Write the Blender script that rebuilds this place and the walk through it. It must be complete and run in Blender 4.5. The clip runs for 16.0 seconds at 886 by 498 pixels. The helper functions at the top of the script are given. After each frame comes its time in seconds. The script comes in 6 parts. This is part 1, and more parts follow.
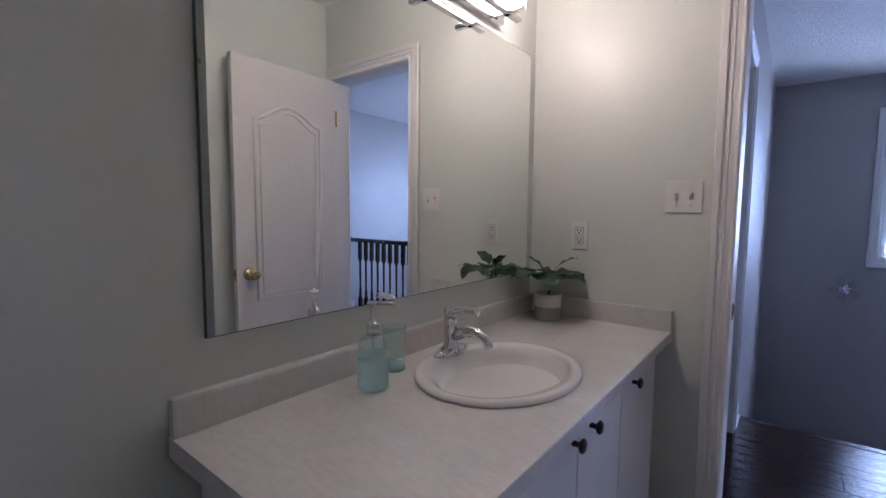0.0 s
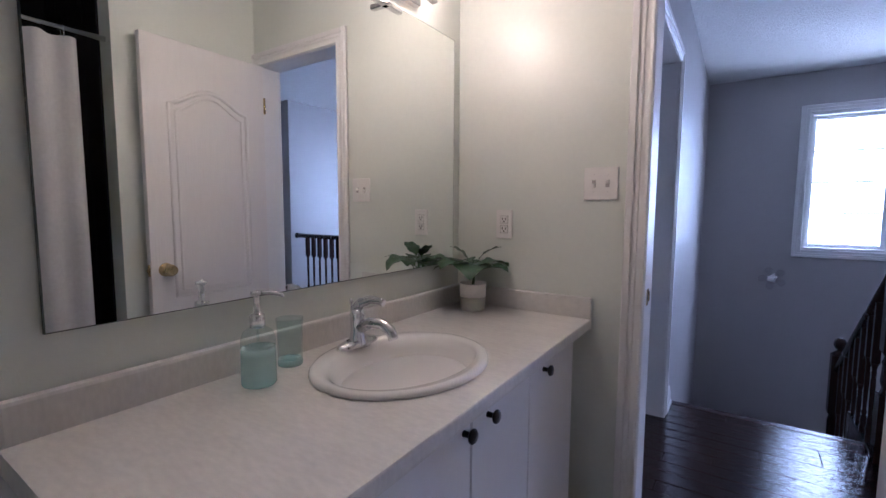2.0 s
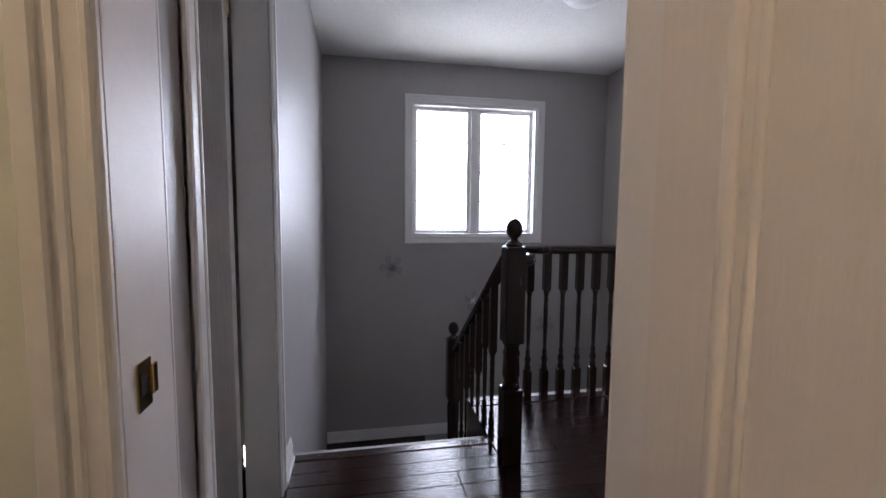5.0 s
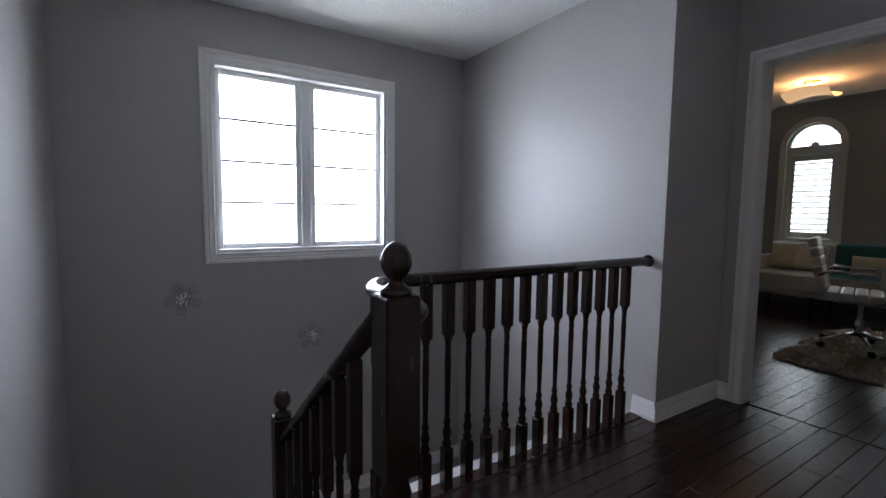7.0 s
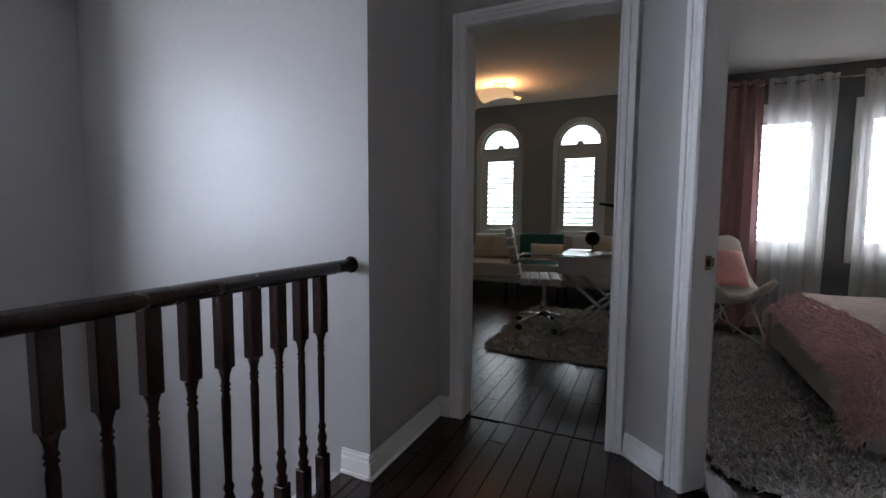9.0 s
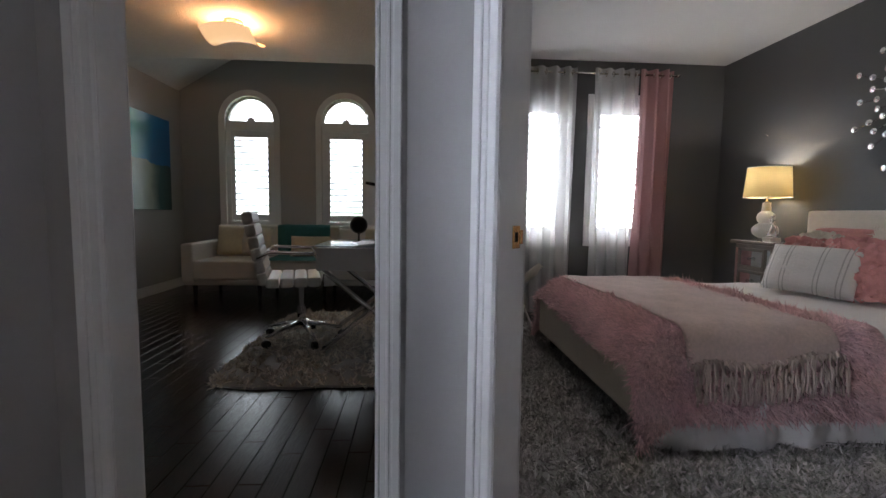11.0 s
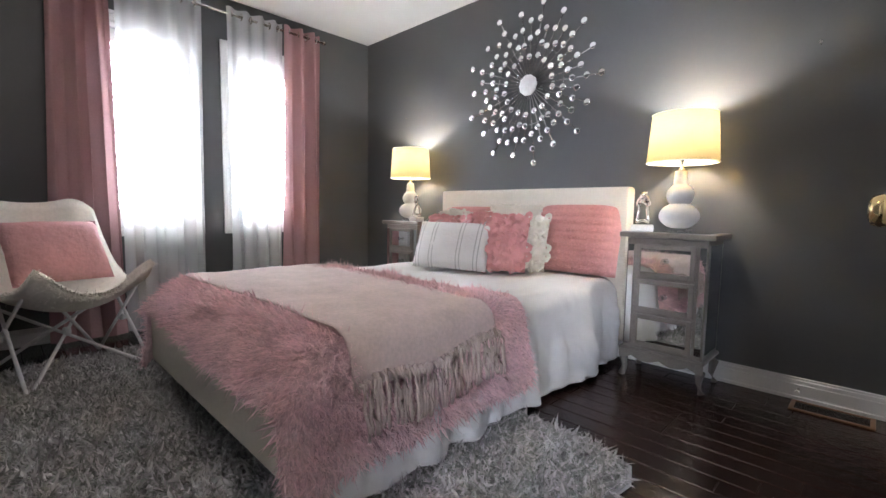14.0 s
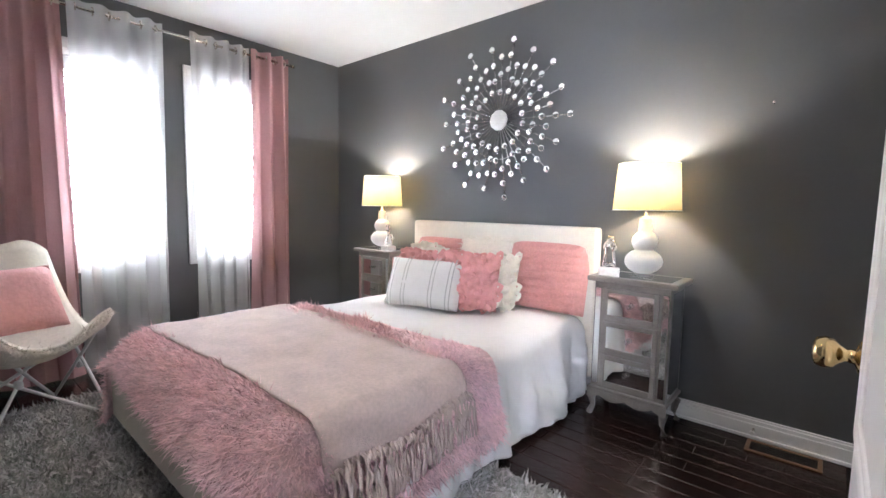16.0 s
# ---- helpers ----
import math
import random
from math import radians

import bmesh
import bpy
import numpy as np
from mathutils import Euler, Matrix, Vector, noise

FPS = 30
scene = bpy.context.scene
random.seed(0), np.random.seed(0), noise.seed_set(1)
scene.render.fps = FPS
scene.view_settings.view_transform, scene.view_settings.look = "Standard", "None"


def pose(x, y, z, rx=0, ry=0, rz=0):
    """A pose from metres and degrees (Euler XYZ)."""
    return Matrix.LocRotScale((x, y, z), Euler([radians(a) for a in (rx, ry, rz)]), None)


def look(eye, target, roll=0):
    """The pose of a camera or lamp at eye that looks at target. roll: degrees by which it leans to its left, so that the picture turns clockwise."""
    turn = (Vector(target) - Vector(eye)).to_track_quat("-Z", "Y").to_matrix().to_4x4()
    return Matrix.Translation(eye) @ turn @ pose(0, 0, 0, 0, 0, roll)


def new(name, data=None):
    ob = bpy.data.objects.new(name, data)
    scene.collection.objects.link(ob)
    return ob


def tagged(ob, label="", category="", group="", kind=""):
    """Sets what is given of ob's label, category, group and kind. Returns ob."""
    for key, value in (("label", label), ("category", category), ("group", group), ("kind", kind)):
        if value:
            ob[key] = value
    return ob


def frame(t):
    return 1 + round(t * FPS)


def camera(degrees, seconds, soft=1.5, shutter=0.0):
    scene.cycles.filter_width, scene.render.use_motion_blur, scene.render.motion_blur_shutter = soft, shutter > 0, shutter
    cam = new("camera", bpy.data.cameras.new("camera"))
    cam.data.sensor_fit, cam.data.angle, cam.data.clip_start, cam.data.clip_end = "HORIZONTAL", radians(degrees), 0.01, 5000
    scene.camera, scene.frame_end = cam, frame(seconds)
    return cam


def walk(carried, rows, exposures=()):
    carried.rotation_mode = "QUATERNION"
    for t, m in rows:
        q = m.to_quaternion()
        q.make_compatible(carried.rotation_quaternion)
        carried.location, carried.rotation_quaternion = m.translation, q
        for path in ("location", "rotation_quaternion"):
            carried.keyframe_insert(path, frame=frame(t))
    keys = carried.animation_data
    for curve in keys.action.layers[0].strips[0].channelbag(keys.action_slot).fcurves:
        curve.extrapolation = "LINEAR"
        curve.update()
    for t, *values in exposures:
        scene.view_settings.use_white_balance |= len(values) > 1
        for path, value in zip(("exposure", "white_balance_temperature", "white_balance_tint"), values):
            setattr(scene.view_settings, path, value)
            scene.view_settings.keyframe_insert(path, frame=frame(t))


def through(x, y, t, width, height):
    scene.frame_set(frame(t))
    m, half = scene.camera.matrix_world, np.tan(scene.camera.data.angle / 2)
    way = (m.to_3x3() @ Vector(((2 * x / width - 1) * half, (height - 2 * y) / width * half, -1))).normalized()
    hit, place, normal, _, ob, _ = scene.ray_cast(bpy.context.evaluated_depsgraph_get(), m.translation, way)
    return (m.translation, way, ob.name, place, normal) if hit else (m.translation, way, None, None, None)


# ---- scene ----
cam = camera(90.2, 16.0)
PATH = [
    (0, (1.197, 0.841, 1.25), (-0.04, 2.403, 1.082), 0.5),
    (0.5, (1.207, 0.852, 1.244), (-0.015, 2.427, 1.075), 0.4),
    (1, (1.227, 0.878, 1.242), (0.024, 2.467, 1.069), 0.4),
    (1.5, (1.261, 0.923, 1.232), (0.092, 2.536, 1.055), 0.3),
    (2, (1.298, 0.977, 1.219), (0.192, 2.634, 1.039), 0.3),
    (2.5, (1.308, 1.058, 1.188), (0.341, 2.799, 1.003), 0.4),
    (3, (1.284, 1.186, 1.164), (0.643, 3.071, 0.978), 0.8),
    (3.5, (1.276, 1.359, 1.136), (1.004, 3.332, 0.954), 0.6),
    (4, (1.293, 1.597, 1.119), (1.284, 3.588, 0.932), 0.5),
    (4.5, (1.289, 1.841, 1.119), (1.485, 3.822, 0.933), 0.5),
    (7, (1.51, 2.984, 1.151), (2.574, 4.669, 0.984), 0.7),
    (7.5, (1.672, 3.171, 1.137), (2.933, 4.714, 0.966), 0.6),
    (8, (1.853, 3.257, 1.142), (3.327, 4.599, 0.978), 0.5),
    (8.5, (2.081, 3.335, 1.126), (3.756, 4.416, 0.964), 0.4),
    (11, (3.215, 3.387, 0.976), (5.204, 3.256, 0.815), 0.8),
    (11.5, (3.398, 3.306, 0.914), (5.339, 2.851, 0.757), 0.8),
    (12, (3.547, 3.237, 0.861), (5.394, 2.486, 0.706), 0.9),
    (12.5, (3.695, 3.196, 0.832), (5.394, 2.152, 0.681), 1.1),
    (13, (3.774, 3.108, 0.834), (5.314, 1.842, 0.677), 0.8),
    (13.5, (3.815, 3.018, 0.846), (5.264, 1.648, 0.683), 0.8),
    (14, (3.848, 2.982, 0.885), (5.243, 1.56, 0.707), 0.9),
    (14.5, (3.878, 2.962, 0.954), (5.221, 1.492, 0.762), 0.9),
    (15, (3.882, 2.961, 1.013), (5.198, 1.466, 0.825), 1.1),
    (15.5, (3.868, 2.964, 1.082), (5.176, 1.463, 0.892), 1.0),
    (16, (3.858, 2.969, 1.14), (5.162, 1.464, 0.952), 1.0),
]
EXPOSE = [
    (0.0, -0.28, 4800, 24), (2.0, -0.05, 4900, 24), (3.0, -0.02, 5200, 22), (4.5, -0.1, 6600, 20),
    (7.0, -0.32, 6400, 12), (8.5, -0.28, 6400, 12), (11.0, 0.2, 6500, 12), (12.5, 0.3, 6500, 12),
    (13.2, 0.85, 6300, 11), (14.0, 1.55, 6250, 11), (14.5, 1.9, 6150, 11), (16.0, 2.0, 6150, 11),
]
walk(cam, [(t, look(eye, target, roll)) for t, eye, target, roll in PATH], EXPOSE)

# ---- world ----
world = bpy.data.worlds.new("world")
scene.world = world
world.use_nodes = True
wn = world.node_tree.nodes
sky = wn.new("ShaderNodeTexSky")
sky.sky_type, sky.sun_disc, sky.sun_elevation, sky.sun_rotation = "NISHITA", False, radians(50), radians(200)
wn["Background"].inputs["Strength"].default_value = 0.12
world.node_tree.links.new(sky.outputs["Color"], wn["Background"].inputs["Color"])
sun = new("sun", bpy.data.lights.new("sun", "SUN"))
sun.data.energy, sun.data.angle, sun.data.color = 1.0, radians(12), (1, 0.96, 0.9)
sun.matrix_world = look((-3, -20, 24), (0, 0, 0))


# ---- materials ----
def material(name, color, rough=0.5, metal=0.0, var=0.12, scale=6.0, bump=0.0, bscale=60.0, stretch=(1, 1, 1), spec=0.5, coat=0.0, island=0.0, piece=0.0):
    m = bpy.data.materials.new(name)
    m.use_nodes = True
    n, l = m.node_tree.nodes, m.node_tree.links
    b = n["Principled BSDF"]
    b.inputs["Roughness"].default_value, b.inputs["Metallic"].default_value = rough, metal
    b.inputs["Specular IOR Level"].default_value = spec
    b.inputs["Coat Weight"].default_value = coat
    b.inputs["Coat Roughness"].default_value = 0.08
    tc, mp = n.new("ShaderNodeTexCoord"), n.new("ShaderNodeMapping")
    mp.inputs["Scale"].default_value = stretch
    l.new(tc.outputs["Object"], mp.inputs["Vector"])
    big, fine = n.new("ShaderNodeTexNoise"), n.new("ShaderNodeTexNoise")
    big.inputs["Scale"].default_value, fine.inputs["Scale"].default_value = scale, scale * 9
    big.inputs["Detail"].default_value, fine.inputs["Detail"].default_value = 4, 3
    for q in (big, fine):
        l.new(mp.outputs["Vector"], q.inputs["Vector"])
    add = n.new("ShaderNodeMath")
    add.operation = "ADD"
    l.new(big.outputs["Fac"], add.inputs[0]), l.new(fine.outputs["Fac"], add.inputs[1])
    last = add
    for amount, kind, sock in ((island, "ShaderNodeNewGeometry", "Random Per Island"), (piece, "ShaderNodeObjectInfo", "Random")):
        if amount:
            g, k = n.new(kind), n.new("ShaderNodeMath")
            k.operation = "MULTIPLY_ADD"
            k.inputs[1].default_value = amount
            l.new(g.outputs[sock], k.inputs[0]), l.new(last.outputs[0], k.inputs[2])
            last = k
    mr = n.new("ShaderNodeMapRange")
    lo, hi = 0.55, 1.45 + island + piece
    mr.inputs["From Min"].default_value, mr.inputs["From Max"].default_value = lo, hi
    mr.inputs["To Min"].default_value, mr.inputs["To Max"].default_value = 1 - var, 1 + var
    l.new(last.outputs[0], mr.inputs["Value"])
    mix = n.new("ShaderNodeVectorMath")
    mix.operation = "SCALE"
    mix.inputs[0].default_value = color
    l.new(mr.outputs["Result"], mix.inputs["Scale"])
    l.new(mix.outputs["Vector"], b.inputs["Base Color"])
    rr = n.new("ShaderNodeMapRange")
    rr.inputs["To Min"].default_value, rr.inputs["To Max"].default_value = max(0, rough - 0.06), min(1, rough + 0.08)
    l.new(big.outputs["Fac"], rr.inputs["Value"]), l.new(rr.outputs["Result"], b.inputs["Roughness"])
    if bump:
        bn, bt = n.new("ShaderNodeBump"), n.new("ShaderNodeTexNoise")
        bt.inputs["Scale"].default_value, bt.inputs["Detail"].default_value = bscale, 4
        l.new(mp.outputs["Vector"], bt.inputs["Vector"]), l.new(bt.outputs["Fac"], bn.inputs["Height"])
        bn.inputs["Strength"].default_value, bn.inputs["Distance"].default_value = bump, 0.01
        l.new(bn.outputs["Normal"], b.inputs["Normal"])
    return m


def glass(name, color=(1, 1, 1), rough=0.0, thin=True, body=0.0):
    m = bpy.data.materials.new(name)
    m.use_nodes = True
    n, l = m.node_tree.nodes, m.node_tree.links
    out = n["Material Output"]
    n.remove(n["Principled BSDF"])
    t, g, mx, fr = n.new("ShaderNodeBsdfTransparent"), n.new("ShaderNodeBsdfGlossy"), n.new("ShaderNodeMixShader"), n.new("ShaderNodeLayerWeight")
    sharp = n.new("ShaderNodeMath")
    sharp.operation = "POWER"
    sharp.inputs[1].default_value = 4.0
    edge = n.new("ShaderNodeMapRange")
    edge.inputs["To Min"].default_value, edge.inputs["To Max"].default_value = 0.035, 0.6
    l.new(fr.outputs["Facing"], sharp.inputs[0]), l.new(sharp.outputs[0], edge.inputs["Value"])
    t.inputs["Color"].default_value = (*color, 1)
    g.inputs["Roughness"].default_value = rough
    l.new(edge.outputs["Result"], mx.inputs["Fac"]), l.new(t.outputs[0], mx.inputs[1]), l.new(g.outputs[0], mx.inputs[2])
    last = mx
    if body:
        d, m2 = n.new("ShaderNodeBsdfDiffuse"), n.new("ShaderNodeMixShader")
        d.inputs["Color"].default_value = (*color, 1)
        m2.inputs["Fac"].default_value = body
        l.new(mx.outputs[0], m2.inputs[1]), l.new(d.outputs[0], m2.inputs[2])
        last = m2
    l.new(last.outputs[0], out.inputs["Surface"])
    return m


def cloth(name, color, through=0.4, clear=0.0, scale=120.0):
    """Thin fabric: light shines through it, and part of it is open weave."""
    m = bpy.data.materials.new(name)
    m.use_nodes = True
    n, l = m.node_tree.nodes, m.node_tree.links
    n.remove(n["Principled BSDF"])
    d, t, mx = n.new("ShaderNodeBsdfDiffuse"), n.new("ShaderNodeBsdfTranslucent"), n.new("ShaderNodeMixShader")
    tc, nz, sc = n.new("ShaderNodeTexCoord"), n.new("ShaderNodeTexNoise"), n.new("ShaderNodeMapRange")
    nz.inputs["Scale"].default_value = scale
    l.new(tc.outputs["Object"], nz.inputs["Vector"]), l.new(nz.outputs["Fac"], sc.inputs["Value"])
    sc.inputs["To Min"].default_value, sc.inputs["To Max"].default_value = 0.9, 1.08
    v = n.new("ShaderNodeVectorMath")
    v.operation = "SCALE"
    v.inputs[0].default_value = color
    l.new(sc.outputs["Result"], v.inputs["Scale"])
    l.new(v.outputs["Vector"], d.inputs["Color"]), l.new(v.outputs["Vector"], t.inputs["Color"])
    mx.inputs["Fac"].default_value = through
    l.new(d.outputs[0], mx.inputs[1]), l.new(t.outputs[0], mx.inputs[2])
    last = mx
    if clear:
        c, m2 = n.new("ShaderNodeBsdfTransparent"), n.new("ShaderNodeMixShader")
        m2.inputs["Fac"].default_value = clear
        l.new(mx.outputs[0], m2.inputs[1]), l.new(c.outputs[0], m2.inputs[2])
        last = m2
    l.new(last.outputs[0], n["Material Output"].inputs["Surface"])
    return m


def glow(name, color, strength):
    m = bpy.data.materials.new(name)
    m.use_nodes = True
    b = m.node_tree.nodes["Principled BSDF"]
    b.inputs["Base Color"].default_value = (*color, 1)
    b.inputs["Emission Color"].default_value, b.inputs["Emission Strength"].default_value = (*color, 1), strength
    return m


SAGE = material("sage_paint", (0.705, 0.728, 0.668), 0.35, var=0.03, bump=0.06, bscale=180)
GREY = material("grey_paint", (0.40, 0.385, 0.375), 0.42, var=0.03, bump=0.06, bscale=180)
CHARCOAL = material("charcoal_paint", (0.105, 0.106, 0.108), 0.4, var=0.04, bump=0.06, bscale=180)
CEIL = material("stipple_ceiling", (0.78, 0.78, 0.77), 0.9, var=0.05, scale=20, bump=0.9, bscale=70)
CEILP = material("smooth_ceiling", (0.8, 0.8, 0.79), 0.9, var=0.02, bump=0.15, bscale=90)
TRIM = material("white_trim", (0.78, 0.77, 0.76), 0.42, var=0.03, spec=0.35, bump=0.03, bscale=40)
DOORW = material("white_door", (0.76, 0.73, 0.71), 0.35, var=0.03, bump=0.12, bscale=14, stretch=(9, 9, 1))
PLANK = material("dark_plank", (0.024, 0.0105, 0.0085), 0.13, var=0.5, scale=3, bump=0.18, bscale=16, stretch=(1, 9, 1), piece=0.7, coat=0.0, spec=0.36)
GAP = material("plank_joint", (0.008, 0.005, 0.004), 0.7)
TILE = material("floor_tile", (0.5, 0.48, 0.44), 0.3)
BLACKT = material("black_tile", (0.015, 0.015, 0.016), 0.12, var=0.2)
ESPRESSO = material("espresso_wood", (0.028, 0.014, 0.011), 0.24, var=0.4, scale=4, bump=0.05, bscale=20, stretch=(6, 6, 1), coat=0.0, spec=0.4)
CHROME = material("chrome", (0.75, 0.75, 0.77), 0.07, metal=1, var=0.02)
BRASS = material("brass", (0.66, 0.50, 0.25), 0.14, metal=1, var=0.08)
MIRROR = material("mirror", (0.93, 0.95, 0.94), 0.0, metal=1, var=0.0)
MIRROR.node_tree.nodes["Principled BSDF"].inputs["Roughness"].default_value = 0
for k in list(MIRROR.node_tree.links):
    if k.to_socket.name == "Roughness":
        MIRROR.node_tree.links.remove(k)
PANE = glass("window_glass", (0.98, 1, 0.99))
# puts the backlit darkness of the window bars into their colour
BACKLIT_BAR = material("backlit_bar_grey", (0.26, 0.26, 0.27), 0.5, var=0.03)
VINYL = material("white_vinyl", (0.8, 0.8, 0.8), 0.35, var=0.02)
def daylight(name, strength, tone, low):
    BACK = bpy.data.materials.new(name)
    BACK.use_nodes = True
    _n, _l = BACK.node_tree.nodes, BACK.node_tree.links
    _b = _n["Principled BSDF"]
    _e, _tc, _nz, _sp, _mr, _mx = (_n.new("ShaderNode" + k) for k in ("Emission", "TexCoord", "TexNoise", "SeparateXYZ", "MapRange", "MixRGB"))
    _nz.inputs["Scale"].default_value, _nz.inputs["Detail"].default_value = 1.6, 8
    _l.new(_tc.outputs["Object"], _nz.inputs["Vector"]), _l.new(_tc.outputs["Object"], _sp.inputs[0])
    _ad = _n.new("ShaderNodeMath")
    _ad.operation = "MULTIPLY_ADD"
    _ad.inputs[1].default_value = 5.0
    _l.new(_nz.outputs["Fac"], _ad.inputs[0]), _l.new(_sp.outputs["Z"], _ad.inputs[2])
    _mr.inputs["From Min"].default_value, _mr.inputs["From Max"].default_value = 2.2, 3.6
    _l.new(_ad.outputs[0], _mr.inputs["Value"]), _l.new(_mr.outputs[0], _mx.inputs["Fac"])
    _mx.inputs["Color1"].default_value, _mx.inputs["Color2"].default_value = (*low, 1), (*tone, 1)
    _l.new(_mx.outputs[0], _e.inputs["Color"])
    _e.inputs["Strength"].default_value = strength
    _l.new(_e.outputs[0], _n["Material Output"].inputs["Surface"])
    return BACK


# ---- builders ----
def bm_new():
    return bmesh.new()


def box(bm, x0, x1, y0, y1, z0, z1, bevel=0.0, seg=1, m=None):
    r = bmesh.ops.create_cube(bm, size=1.0, matrix=Matrix.LocRotScale(((x0 + x1) / 2, (y0 + y1) / 2, (z0 + z1) / 2), None, (abs(x1 - x0), abs(y1 - y0), abs(z1 - z0))))
    vs = r["verts"]
    if m:
        bmesh.ops.transform(bm, matrix=m, verts=vs)
    if bevel:
        es = list({e for v in vs for e in v.link_edges})
        bmesh.ops.bevel(bm, geom=es, offset=bevel, segments=seg, affect="EDGES", profile=0.6)
    return bm


def lathe(bm, prof, seg=20, m=None):
    rings = []
    for r, z in prof:
        rings.append([bm.verts.new((r * math.cos(2 * math.pi * i / seg), r * math.sin(2 * math.pi * i / seg), z)) for i in range(seg)])
    fs = []
    for a, b in zip(rings, rings[1:]):
        for i in range(seg):
            fs.append(bm.faces.new((a[i], a[(i + 1) % seg], b[(i + 1) % seg], b[i])))
    if prof[0][0] > 1e-4:
        fs.append(bm.faces.new(rings[0][::-1]))
    if prof[-1][0] > 1e-4:
        fs.append(bm.faces.new(rings[-1]))
    for f in fs:
        f.smooth = len(f.verts) == 4
    if m:
        bmesh.ops.transform(bm, matrix=m, verts=[v for r in rings for v in r])
    return bm


def sweep(bm, pts, r, seg=8, closed=False, flat=1.0, up=(0, 0, 1)):
    """A round bar along points; r may be a list of radii. flat squeezes it along the second side."""
    P = [Vector(p) for p in pts]
    n = len(P)
    rings = []
    for i, p in enumerate(P):
        a = P[(i - 1) % n] if closed or i else P[0]
        b = P[(i + 1) % n] if closed or i < n - 1 else P[-1]
        t = (b - a).normalized()
        u = Vector(up)
        if abs(t.dot(u)) > 0.95:
            u = Vector((1, 0, 0))
        s = t.cross(u).normalized()
        w = s.cross(t)
        rr = r[i] if isinstance(r, (list, tuple)) else r
        rings.append([bm.verts.new(p + s * (rr * math.cos(2 * math.pi * k / seg)) + w * (rr * flat * math.sin(2 * math.pi * k / seg))) for k in range(seg)])
    pairs = list(zip(rings, rings[1:])) + ([(rings[-1], rings[0])] if closed else [])
    for a, b in pairs:
        for k in range(seg):
            bm.faces.new((a[k], a[(k + 1) % seg], b[(k + 1) % seg], b[k])).smooth = True
    if not closed:
        bm.faces.new(rings[0][::-1]), bm.faces.new(rings[-1])
    return bm


def surf(bm, nu, nv, f, wrap_u=False):
    g = [[bm.verts.new(f(i / nu, j / nv)) for j in range(nv + 1)] for i in range(nu if wrap_u else nu + 1)]
    for i in range(nu):
        for j in range(nv):
            a, b = g[i], g[(i + 1) % len(g)]
            bm.faces.new((a[j], b[j], b[j + 1], a[j + 1])).smooth = True
    return bm


def pillow(bm, w, h, t, p=3.0, n=14, wob=0.006):
    """A stuffed cushion that stands in x and z, thick in y, its base at z = 0."""
    for side in (-1, 1):
        def f(u, v):
            a, b = 2 * u - 1, 2 * v - 1
            k = max(0.0, 1 - abs(a) ** p) ** 0.55 * max(0.0, 1 - abs(b) ** p) ** 0.55
            pin = 1 - 0.07 * (1 - k)
            x, z = a * w / 2 * (1 - 0.06 * (1 - a * a) * 0 - 0.05 * (1 - b * b) * 0 - 0.04 * (1 - abs(b)) * abs(a)), b * h / 2 * (1 - 0.04 * (1 - abs(a)) * abs(b))
            return Vector((x * pin, side * t / 2 * k + wob * noise.noise(Vector((a * 3, b * 3, side * 4 + w))), h / 2 + z * pin))
        surf(bm, n, n, f)
    bmesh.ops.remove_doubles(bm, verts=bm.verts, dist=0.004)
    bmesh.ops.recalc_face_normals(bm, faces=bm.faces)
    return bm


def finish(name, bm, mat, smooth=False):
    me = bpy.data.meshes.new(name)
    if smooth:
        for f in bm.faces:
            f.smooth = True
    bm.normal_update()
    bm.to_mesh(me)
    bm.free()
    for k in (mat if isinstance(mat, (list, tuple)) else [mat]):
        me.materials.append(k)
    return me


def part(name, bm, mat, parent, label="", m=None):
    ob = new(name, bm if isinstance(bm, bpy.types.Mesh) else finish(name, bm, mat))
    ob.parent = parent
    if m:
        ob.matrix_basis = m
    return tagged(ob, label) if label else ob


def thing(name, label, category, m=None, group="", kind=""):
    ob = new(name)
    ob.empty_display_size = 0.05
    if m:
        ob.matrix_basis = m
    return tagged(ob, label, category, group, kind)


def solid(name, bm, mat, label, category, kind="", m=None, group=""):
    ob = new(name, finish(name, bm, mat))
    if m:
        ob.matrix_basis = m
    return tagged(ob, label, category, group, kind)


def plane_pose(p, d):
    """Local x runs along d on a wall's face, local y into the wall, z up."""
    d = Vector((d[0], d[1], 0)).normalized()
    into = Vector((d.y, -d.x, 0))
    m = Matrix.Identity(4)
    m.col[0], m.col[1], m.col[2], m.col[3] = (*d, 0), (*into, 0), (0, 0, 1, 0), (p[0], p[1], 0, 1)
    return m


